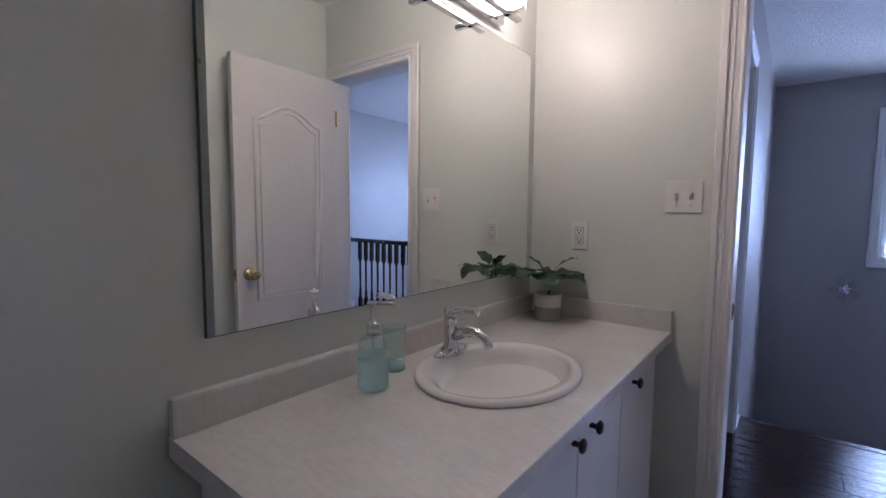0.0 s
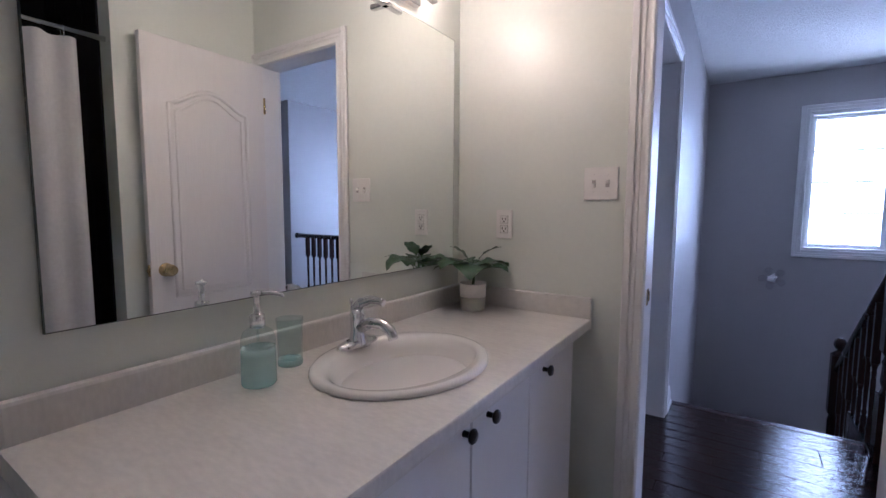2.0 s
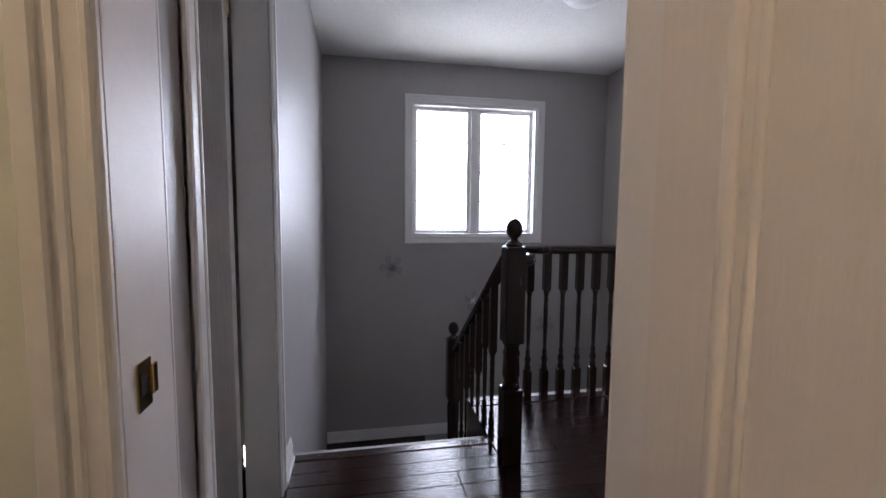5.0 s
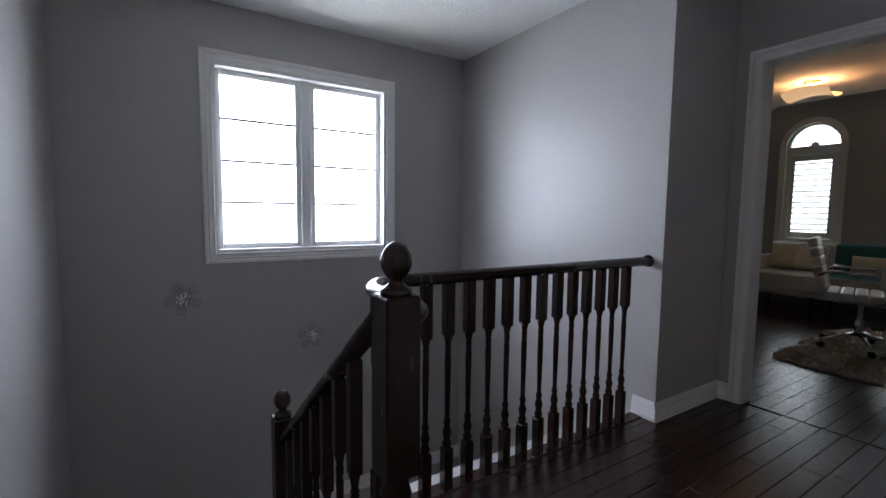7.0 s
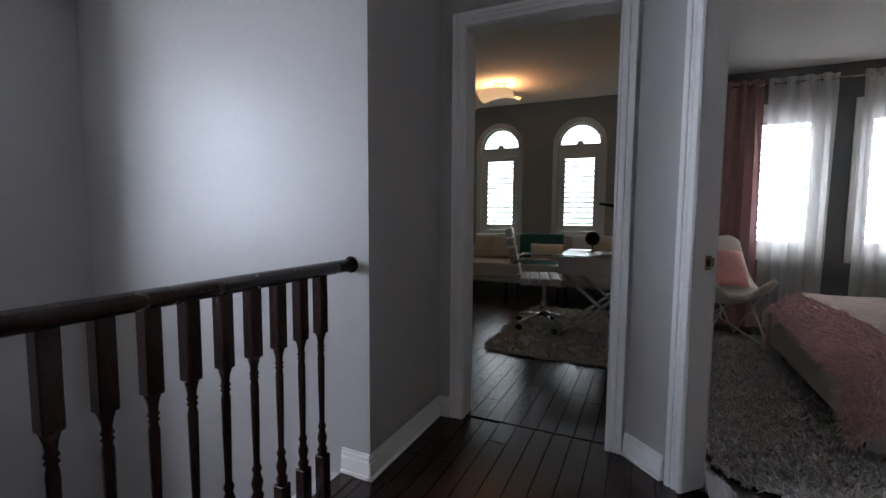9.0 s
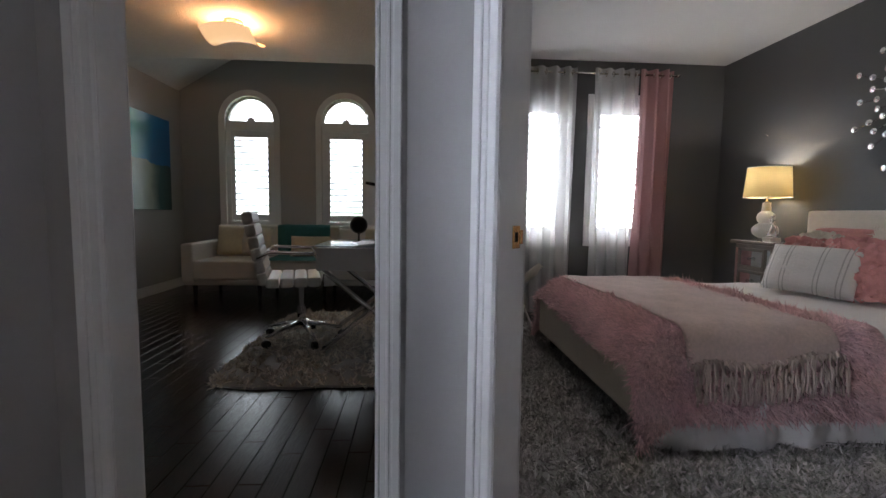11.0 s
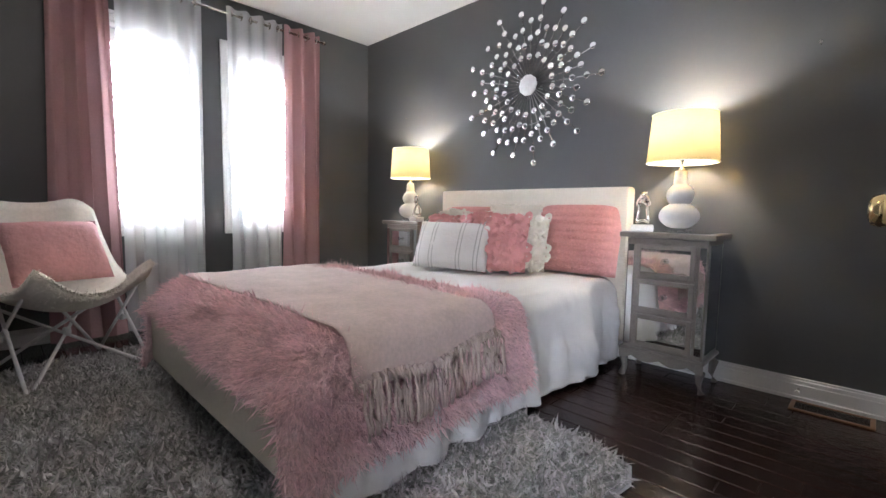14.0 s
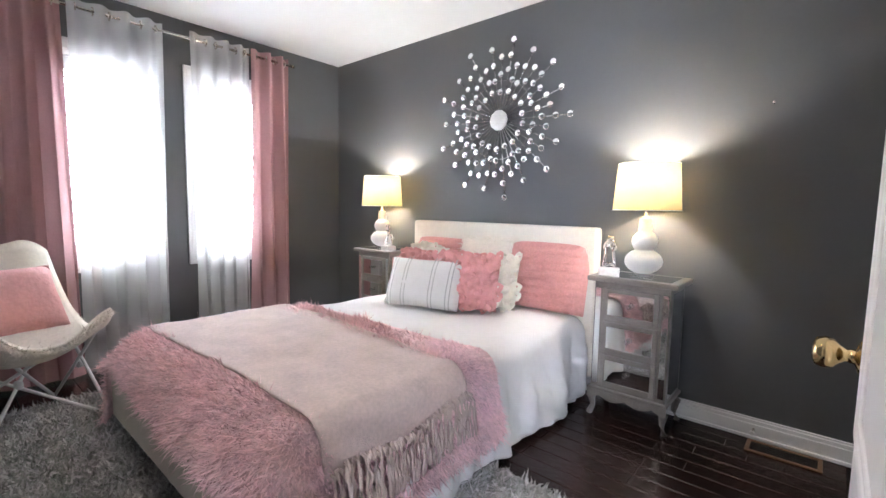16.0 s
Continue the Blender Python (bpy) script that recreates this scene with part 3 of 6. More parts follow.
# ---- hall ceiling light ----
hl = thing("hall_ceiling_light", "white dome ceiling light above the stairwell landing", "ceiling light", pose(2.68, 4.72, H))
part("canopy", lathe(bm_new(), [(0.15, 0.0), (0.15, -0.02), (0.14, -0.025)], 28), TRIM, hl)
part("dome", lathe(bm_new(), [(0.138, -0.022), (0.13, -0.05), (0.10, -0.075), (0.05, -0.09), (0.0, -0.093)], 28), VINYL, hl, "white glass dome")

# ---- wall flowers ----
WIREC = material("smoke_wire", (0.10, 0.10, 0.11), 0.3, metal=0.8)
MESHF = glass("smoke_gauze", (0.90, 0.90, 0.91), 0.7, body=0.0)


def wall_flower(x, z, r):
    t = thing("wall_flower", "smoky gauze flower with a silver bead centre on the grey wall", "wall decoration", pose(x, 6.283, z), "flowers on the stairwell wall")
    for k in range(5):
        a = 2 * math.pi * k / 5 + 0.4 + x
        pts = [(r * (0.15 + 0.85 * math.sin(q * math.pi)) * math.cos(a + 1.0 * (q - 0.5) * 2 * math.sin(q * math.pi)), -0.006 - 0.025 * math.sin(q * math.pi), r * (0.15 + 0.85 * math.sin(q * math.pi)) * math.sin(a + 1.0 * (q - 0.5) * 2 * math.sin(q * math.pi))) for q in [i / 14 for i in range(15)]]
        bm = bm_new()
        vs = [bm.verts.new(p) for p in pts]
        c = bm.verts.new((0.4 * r * math.cos(a), -0.012, 0.4 * r * math.sin(a)))
        for i in range(14):
            bm.faces.new((vs[i], vs[i + 1], c))
        petal = part("petal", bm, MESHF, t)
        bm = bm_new()
        sweep(bm, pts, 0.0009, 5)
        part("petal_wire", bm, WIREC, petal)
    bm = bm_new()
    for k in range(13):
        a, q = k * 2.4, 0.042 * math.sqrt(k / 13)
        bmesh.ops.create_icosphere(bm, subdivisions=2, radius=0.014, matrix=Matrix.Translation((q * math.cos(a), -0.040, q * math.sin(a))))
    part("silver_centre", bm, CHROME, t)


wall_flower(1.60, 0.572, 0.11)
wall_flower(2.415, 0.212, 0.10)
wall_flower(3.173, -0.06, 0.10)


# ---- doors ----
def panel_door(name, m, w, h, label, knobs=(-1, 1), latch=True, kz=0.92):
    """A moulded two-panel door: local x from hinge to latch, thick in y (0..0.035), its foot at z = 0."""
    t = thing(name, label, "door", m, kind="structure")
    bm = bm_new()
    box(bm, 0, w, 0, 0.035, 0.008, h, 0.002)
    slab = part("door_slab", bm, DOORW, t)
    mx = 0.115
    def ring(x0, x1, z0, z1, rise):
        top = [(x0 + (x1 - x0) * k / 16, z1 + rise * (math.sin(math.pi * k / 16) ** 1.6)) for k in range(17)]
        return [(x0, z0), (x1, z0)] + top[::-1]
    for y, s in ((0.0, -1), (0.035, 1)):
        for z0, z1, rise in ((0.24, 0.60, 0.0), (0.78, h - 0.30, 0.085)):
            for inset, r in ((0.0, 0.011), (0.03, 0.007)):
                loop = ring(mx + inset, w - mx - inset, z0 + inset, z1 - inset, rise)
                bm = bm_new()
                sweep(bm, [(a, y, b) for a, b in loop], r, 8, closed=True, up=(0, 1, 0), flat=0.75)
                part("panel_moulding", bm, DOORW, slab)
    kx = w - 0.065
    for s in knobs:
        y = 0.0 if s < 0 else 0.035
        k = part("knob", lathe(bm_new(), [(0.033, 0), (0.033, 0.004), (0.027, 0.009), (0.013, 0.013), (0.011, 0.026), (0.017, 0.034), (0.026, 0.042), (0.0285, 0.054), (0.025, 0.066), (0.014, 0.071), (0.010, 0.067), (0.0, 0.067)], 24, pose(kx, y, kz, 90 if s < 0 else -90, 0, 0)), BRASS, t, "polished brass door knob")
    if latch:
        bm = bm_new()
        box(bm, w - 0.0005, w + 0.0015, 0.006, 0.029, kz - 0.028, kz + 0.028), lathe(bm, [(0.009, 0), (0.009, 0.009), (0.0, 0.01)], 12, pose(w, 0.0175, kz, 0, 90, 0))
        part("latch_plate", bm, BRASS, t, "brass latch plate")
    for z in (0.2, 1.8):
        bm = bm_new()
        sweep(bm, [(0.0, -0.006, z - 0.045), (0.0, -0.006, z + 0.045)], 0.006, 8)
        part("hinge", bm, BRASS, t)
    return t


def frame_pose(p, d):
    d = Vector((d[0], d[1], 0)).normalized()
    m = Matrix.Identity(4)
    m.col[0], m.col[1], m.col[3] = (*d, 0), (-d.y, d.x, 0, 0), (p[0], p[1], 0, 1)
    return m


panel_door("door_1", frame_pose((1.647, 2.565), (-0.02, -1)), 0.635, 2.02, "white moulded bathroom door standing open")
panel_door("door_2", frame_pose((3.765, 2.575), (-0.015, -1)), 0.70, 2.02, "white moulded bedroom door standing open", kz=0.895)
panel_door("door_3", frame_pose((0.865, 3.735), (-1, 0.12)), 0.74, 2.02, "white side room door standing open", knobs=(-1,))


def strike(name, m):
    t = thing(name, "brass strike plate on the white door jamb", "strike plate", m)
    bm = bm_new()
    for a in ((-0.016, -0.008, -0.028, 0.028), (0.008, 0.016, -0.028, 0.028), (-0.008, 0.008, -0.028, -0.012), (-0.008, 0.008, 0.012, 0.028)):
        box(bm, a[0], a[1], -0.002, 0.0, a[2], a[3])
    box(bm, 0.016, 0.028, -0.004, 0.0, -0.018, 0.018, 0.001)
    part("plate", bm, BRASS, t)
    bm = bm_new()
    box(bm, -0.008, 0.008, -0.0006, 0.0, -0.012, 0.012)
    part("latch_hole", bm, GAP, t)


strike("strike_plate", Matrix.Translation((1.05, 2.62, 0.92)) @ pose(0, 0, 0, 0, 0, 90) @ pose(0, 0, 0))
jx, jy = 3.60 + 0.898 * diag + 0.075 * diag, 2.555 + 0.898 * diag - 0.075 * diag
strike("strike_plate", Matrix.Translation((jx, jy, 0.92)) @ pose(0, 0, 0, 0, 0, -45))

# ---- bathroom ----
COUNTER = material("marble_laminate", (0.66, 0.64, 0.61), 0.3, var=0.13, scale=5, stretch=(1, 2.4, 1), bump=0.0)
CAB = material("white_cabinet", (0.72, 0.71, 0.71), 0.4, var=0.02)
CERAMIC = material("white_ceramic", (0.82, 0.81, 0.79), 0.08, var=0.01)
BRONZE = material("dark_knob", (0.018, 0.014, 0.013), 0.3, metal=0.6)
PLATE = material("ivory_plate", (0.80, 0.78, 0.75), 0.35, var=0.01)
bm = bm_new()
box(bm, 0.316, 0.321, 1.215, 2.515, 1.003, 1.885)
mir = thing("wall_mirror", "large frameless rectangular mirror above the vanity", "mirror", pose(0, 0, 0))
part("mirror_glass", bm, MIRROR, mir)
bm = bm_new()
for a in ((1.213, 1.215, 1.001, 1.887), (2.515, 2.517, 1.001, 1.887), (1.215, 2.515, 1.001, 1.003), (1.215, 2.515, 1.885, 1.887)):
    box(bm, 0.312, 0.3205, a[0], a[1], a[2], a[3])
part("mirror_edge", bm, material("mirror_edge_grey", (0.12, 0.14, 0.13), 0.2), mir)
vanity = thing("vanity_cabinet", "white slab-door bathroom vanity with dark round knobs", "cabinet", pose(0, 0, 0))
bm = bm_new()
box(bm, 0.33, 0.842, 1.19, 2.425, 0.09, 0.79), box(bm, 0.33, 0.78, 1.21, 2.41, 0.0, 0.09)
part("body", bm, CAB, vanity)
for y0, y1, ky in ((1.192, 1.44, 1.29), (1.443, 1.742, 1.712), (1.746, 2.05, 1.815), (2.054, 2.423, 2.15)):
    bm = bm_new()
    box(bm, 0.843, 0.86, y0, y1, 0.1, 0.785, 0.003)
    d = part("door", bm, CAB, vanity)
    if ky > 1.5:
        bm = lathe(bm_new(), [(0.007, 0), (0.006, 0.012), (0.009, 0.016), (0.015, 0.019), (0.016, 0.024), (0.011, 0.028), (0.0, 0.029)], 16, pose(0.86, ky, 0.768, 0, 90, 0))
        part("knob", bm, BRONZE, d, "dark round cabinet knob")
# counter with a cut-out for the basin
SX, SY, SA, SB = 0.605, 1.835, 0.207, 0.248
bm = bm_new()
N = 48
def rim(z, k):
    return [bm.verts.new((SX + SA * k * math.cos(2 * math.pi * i / N), SY + SB * k * math.sin(2 * math.pi * i / N), z)) for i in range(N)]
def edge_pt(i):
    a = 2 * math.pi * i / N
    c, s = math.cos(a), math.sin(a)
    tx = ((0.878 - SX) if c > 0 else (SX - 0.312)) / max(abs(c), 1e-6)
    ty = ((2.573 - SY) if s > 0 else (SY - 1.143)) / max(abs(s), 1e-6)
    q = min(tx, ty)
    return SX + c * q, SY + s * q
ri = rim(0.83, 0.94)
ro = [bm.verts.new((*edge_pt(i), 0.83)) for i in range(N)]
for i in range(N):
    bm.faces.new((ri[i], ro[i], ro[(i + 1) % N], ri[(i + 1) % N]))
box(bm, 0.312, 0.878, 1.143, 1.148, 0.79, 0.8295), box(bm, 0.83, 0.8785, 1.143, 2.573, 0.79, 0.8302, 0.012, 3)
for cx, cy in ((0.312, 1.143), (0.878, 1.143), (0.312, 2.573), (0.878, 2.573)):
    ks = sorted(range(N), key=lambda i: math.dist(ro[i].co.xy, (cx, cy)))[:2]
    a, b = sorted(ks) if abs(ks[0] - ks[1]) == 1 else (max(ks), min(ks))
    bm.faces.new((ro[a], bm.verts.new((cx, cy, 0.83)), ro[b]))
bmesh.ops.recalc_face_normals(bm, faces=bm.faces)
ctop = thing("vanity_counter", "pale marble-pattern laminate counter with a raised splashback", "countertop", pose(0, 0, 0))
part("worktop", bm, COUNTER, ctop)
bm = bm_new()
box(bm, 0.312, 0.335, 1.143, 2.573, 0.825, 0.905, 0.008, 2)
part("backsplash", bm, COUNTER, ctop)
bm = bm_new()
box(bm, 0.335, 0.878, 2.553, 2.573, 0.79, 0.905, 0.002)
part("side_splash", bm, COUNTER, ctop)
bm = bm_new()
prof = [(1.0, 0.832), (1.0, 0.838), (0.985, 0.843), (0.95, 0.845), (0.90, 0.843), (0.86, 0.835), (0.80, 0.81), (0.68, 0.765), (0.45, 0.735), (0.2, 0.725), (0.06, 0.722)]
surf(bm, 56, len(prof) - 1, lambda u, v: Vector((SX + 0.012 * (1 if prof[round(v * (len(prof) - 1))][0] < 0.9 else 0) + SA * prof[round(v * (len(prof) - 1))][0] * (0.93 if prof[round(v * (len(prof) - 1))][0] < 0.92 else 1) * math.cos(2 * math.pi * u), SY + SB * prof[round(v * (len(prof) - 1))][0] * math.sin(2 * math.pi * u), prof[round(v * (len(prof) - 1))][1])), wrap_u=True)
bmesh.ops.recalc_face_normals(bm, faces=bm.faces)
sink = thing("drop_in_sink", "white oval ceramic drop-in basin in the counter", "sink", pose(0, 0, 0))
part("basin", bm, CERAMIC, sink)
part("drain", lathe(bm_new(), [(0.026, 0.722), (0.024, 0.727), (0.012, 0.726), (0.0, 0.728)], 20, pose(SX + 0.012, SY, 0)), CHROME, sink, "chrome drain")
bm = bm_new()
for k in range(4):
    box(bm, 0.4725, 0.475, SY - 0.02 + 0.011 * k, SY - 0.013 + 0.011 * k, 0.8452, 0.8458)
part("maker_mark", bm, BRONZE, sink)
tap = thing("faucet", "chrome single-lever faucet on the basin rim", "faucet", pose(0.435, 1.845, 0.8435))
bm = lathe(bm_new(), [(0.028, 0), (0.029, 0.008), (0.024, 0.016), (0.019, 0.04), (0.021, 0.07), (0.022, 0.085), (0.016, 0.098), (0.0, 0.1)], 24)
part("body", bm, CHROME, tap)
bm = bm_new()
surf(bm, 28, 4, lambda u, v: Vector((0.027 * math.cos(2 * math.pi * u) * (1 - 0.35 * v * v), 0.075 * math.sin(2 * math.pi * u) * (1 - 0.45 * v * v), 0.016 * v ** 0.6)), wrap_u=True)
part("base_plate", bm, CHROME, tap)
part("spout", sweep(bm_new(), [(0.012, 0, 0.05), (0.05, 0, 0.068), (0.09, 0, 0.071), (0.118, 0, 0.058), (0.128, 0, 0.04), (0.130, 0, 0.034)], [0.017, 0.016, 0.0145, 0.014, 0.0145, 0.013], 14, up=(0, 1, 0)), CHROME, tap)
part("lever", sweep(bm_new(), [(-0.005, 0, 0.095), (0.01, 0.004, 0.118), (0.045, 0.008, 0.13), (0.075, 0.01, 0.128), (0.088, 0.01, 0.124)], [0.018, 0.014, 0.011, 0.010, 0.011], 12, up=(0, 1, 0), flat=0.6), CHROME, tap)
part("lift_rod", sweep(bm_new(), [(-0.022, 0, 0.01), (-0.024, 0, 0.11), (-0.024, 0, 0.117), (-0.024, 0, 0.126)], [0.0025, 0.0025, 0.006, 0.004], 8), CHROME, tap)
AQUA = glass("aqua_glass", (0.80, 0.95, 0.96), 0.03, body=0.26)
CLEARG = glass("bubble_glass", (0.93, 0.98, 0.98), 0.03, body=0.035)
soap = thing("soap_dispenser", "aqua bubble-glass soap dispenser with a chrome pump", "soap dispenser", pose(0.435, 1.54, 0.8302))
part("lower_bottle", lathe(bm_new(), [(0.0, 0.002), (0.034, 0.002), (0.037, 0.006), (0.037, 0.07), (0.0365, 0.085)], 28), AQUA, soap, "aqua glass lower half")
part("bottle", lathe(bm_new(), [(0.0365, 0.085), (0.036, 0.105), (0.031, 0.12), (0.018, 0.13), (0.0145, 0.134)], 28), CLEARG, soap, "clear bubbled glass shoulder")
part("pump_collar", lathe(bm_new(), [(0.0165, 0.13), (0.0165, 0.158), (0.012, 0.16), (0.007, 0.162), (0.007, 0.2), (0.013, 0.202), (0.013, 0.209), (0.0, 0.21)], 20), CHROME, soap, "chrome pump")
part("nozzle", sweep(bm_new(), [(0, 0, 0.205), (0.03, 0.018, 0.206), (0.048, 0.028, 0.203), (0.052, 0.031, 0.198)], [0.006, 0.005, 0.004, 0.0035], 8), CHROME, soap)
part("dip_tube", sweep(bm_new(), [(0, 0, 0.01), (0, 0, 0.13)], 0.003, 6), CLEARG, soap)
cup = thing("glass_tumbler", "clear tumbler with an aqua foot beside the soap", "tumbler", pose(0.385, 1.66, 0.8302))
part("cup_wall", lathe(bm_new(), [(0.030, 0.016), (0.031, 0.1), (0.0335, 0.118), (0.0315, 0.118), (0.029, 0.1), (0.028, 0.018), (0.0, 0.016)], 28), CLEARG, cup)
part("cup_foot", lathe(bm_new(), [(0.0, 0.001), (0.029, 0.001), (0.0305, 0.006), (0.030, 0.016), (0.0, 0.016)], 28), AQUA, cup, "aqua glass foot")
POTW = material("glazed_white_pot", (0.74, 0.71, 0.68), 0.3, bump=0.1)
POTG = material("bare_grey_pot", (0.42, 0.40, 0.38), 0.7, bump=0.2)
LEAF = material("leaf_green", (0.035, 0.085, 0.035), 0.38, var=0.35, scale=14, bump=0.25, bscale=40)
plant = thing("potted_plant", "small fiddle-leaf plant in a two-tone ceramic pot", "potted plant", pose(0.452, 2.455, 0.8302))
part("pot_foot", lathe(bm_new(), [(0.045, 0.0), (0.048, 0.004), (0.0505, 0.052)], 28), POTG, plant, "unglazed grey lower half of the pot")
part("pot", lathe(bm_new(), [(0.0505, 0.052), (0.0515, 0.098), (0.0535, 0.104), (0.0495, 0.105), (0.047, 0.09), (0.0, 0.09)], 28), POTW, plant, "glazed white upper half of the pot")
part("stem", sweep(bm_new(), [(0, 0, 0.09), (0.004, 0.002, 0.13), (0.0, 0.0, 0.2)], [0.006, 0.005, 0.003], 8), LEAF, plant)
random.seed(4)
LEAVES = tuple((a, 1.28 * b, c, d) for a, b, c, d in ((0.0, 0.11, 30, 0.15), (52, 0.12, 22, 0.17), (100, 0.10, 40, 0.14), (150, 0.12, 15, 0.18), (205, 0.13, 20, 0.16), (250, 0.12, 26, 0.17), (295, 0.13, 12, 0.18), (335, 0.10, 48, 0.14), (20, 0.07, 66, 0.19), (200, 0.06, 72, 0.19)))
for az, ln, el, z in LEAVES:
    bm = bm_new()
    def f(u, v, ln=ln, el=el):
        w = 0.40 * ln * math.sin(math.pi * min(1, u ** 0.8)) * (0.75 + 0.45 * u)
        r = 0.02 + ln * u
        droop = math.radians(el) - 0.9 * u
        x = 0.02 + ln * (math.cos(droop) * u)
        zz = ln * u * math.sin(math.radians(el) - 0.45 * u)
        return Vector((x, w * (2 * v - 1), zz + 0.18 * w * (abs(2 * v - 1)) + 0.004 * math.sin(18 * u) * abs(2 * v - 1)))
    surf(bm, 10, 6, f)
    part("leaf", bm, LEAF, plant, m=pose(0, 0, z, 0, 0, az))
    bm = bm_new()
    sweep(bm, [(0, 0, -0.012), (0.025, 0, 0.002)], 0.0022, 6)
    part("leaf_stalk", bm, LEAF, plant, m=pose(0, 0, z, 0, 0, az))


# grey colour stands in for the shade in recesses round toggles and sockets
SLOT_SHADE = material("recess_shade_grey", (0.42, 0.40, 0.38), 0.6)


def cover_plate(name, x, z, w, h, label, toggles):
    t = thing(name, label, "light switch" if toggles else "power outlet", pose(x, 2.575, z))
    bm = bm_new()
    box(bm, -w / 2, w / 2, -0.006, 0, -h / 2, h / 2, 0.004, 2)
    part("cover_plate", bm, PLATE, t)
    if toggles:
        for k, tilt in ((-0.023, 25), (0.023, -25)):
            bm = bm_new()
            box(bm, k - 0.004, k + 0.004, -0.02, -0.004, -0.006, 0.006, 0.002, m=pose(0, 0, 0.0, tilt, 0, 0))
            part("toggle", bm, PLATE, t)
            bm = bm_new()
            box(bm, k - 0.0065, k + 0.0065, -0.0068, -0.005, -0.0125, 0.0125)
            part("toggle_slot", bm, SLOT_SHADE, t)
            for s in (-0.03, 0.03):
                part("screw", lathe(bm_new(), [(0.003, 0), (0.002, 0.0015), (0, 0.002)], 8, pose(k, -0.006, s, 90, 0, 0)), PLATE, t)
    else:
        for s in (-0.019, 0.019):
            bm = bm_new()
            box(bm, -0.016, 0.016, -0.008, -0.004, s - 0.014, s + 0.014, 0.005, 2)
            o = part("socket", bm, PLATE, t)
            bm = bm_new()
            box(bm, -0.0175, 0.0175, -0.0064, -0.005, s - 0.0155, s + 0.0155)
            part("socket_gap", bm, SLOT_SHADE, t)
            bm = bm_new()
            box(bm, -0.008, -0.005, -0.0088, -0.0078, s - 0.002, s + 0.008), box(bm, 0.005, 0.008, -0.0088, -0.0078, s - 0.002, s + 0.006), box(bm, -0.003, 0.003, -0.0088, -0.0078, s - 0.010, s - 0.005)
            part("slots", bm, GAP, o)


cover_plate("light_switch", 0.893, 1.310, 0.116, 0.114, "ivory double toggle switch plate beside the bathroom door", True)
cover_plate("power_outlet", 0.526, 1.160, 0.070, 0.114, "ivory double power outlet above the counter", False)
# vanity lamp
LAMPG = glow("lit_frosted_glass", (1.0, 0.74, 0.47), 38.0)
vl = thing("vanity_light", "chrome bar vanity light with lit square glass shades", "wall light", pose(0.31, 1.94, 1.95))
bm = bm_new()
box(bm, 0, 0.03, -0.33, 0.33, -0.03, 0.05, 0.004)
part("back_plate", bm, CHROME, vl)
bm = bm_new()
box(bm, 0.075, 0.1, -0.33, 0.33, -0.035, -0.02, 0.003)
part("front_bar", bm, CHROME, vl)
for k in (-0.25, 0, 0.25):
    bm = bm_new()
    box(bm, 0.02, 0.15, k - 0.012, k + 0.012, -0.035, -0.018, 0.003)
    arm = part("arm", bm, CHROME, vl)
    bm = bm_new()
    box(bm, 0.045, 0.135, k - 0.045, k + 0.045, -0.012, 0.085, 0.008, 2)
    part("shade", bm, LAMPG, vl, "glowing square glass shade")
# shower curtain
CURT = cloth("shower_cloth", (0.72, 0.71, 0.71), 0.2, scale=60)
sc = thing("shower_curtain", "white fabric shower curtain on a chrome rod", "shower curtain", pose(1.80, 0.3, 0))
part("curtain", surf(bm_new(), 90, 10, lambda u, v: Vector((0.028 * math.sin(u * 75) + 0.01 * math.sin(u * 31 + v), 0.05 + 1.40 * u, 0.25 + 1.70 * v))), CURT, sc)
part("rod", sweep(bm_new(), [(0, 0.0, 1.985), (0, 1.56, 1.985)], 0.0125, 12), CHROME, sc, "chrome curtain rod")
for k in range(10):
    part("ring", sweep(bm_new(), [(0.02 * math.cos(a), 0.1 + 0.145 * k, 1.968 + 0.03 * math.sin(a)) for a in [q * math.pi / 6 for q in range(12)]], 0.002, 5, closed=True, up=(0, 1, 0)), CHROME, sc)
tiles = bm_new()
for j in range(8):
    for i in range(4):
        box(tiles, 1.865 + 0.17 * i, 2.031 + 0.17 * i, 1.852, 1.86, 0.02 + 0.31 * j, 0.325 + 0.31 * j, 0.002)
solid("alcove_tiles", tiles, BLACKT, "glossy black wall tiles in the shower alcove", "wall tiles", "structure")

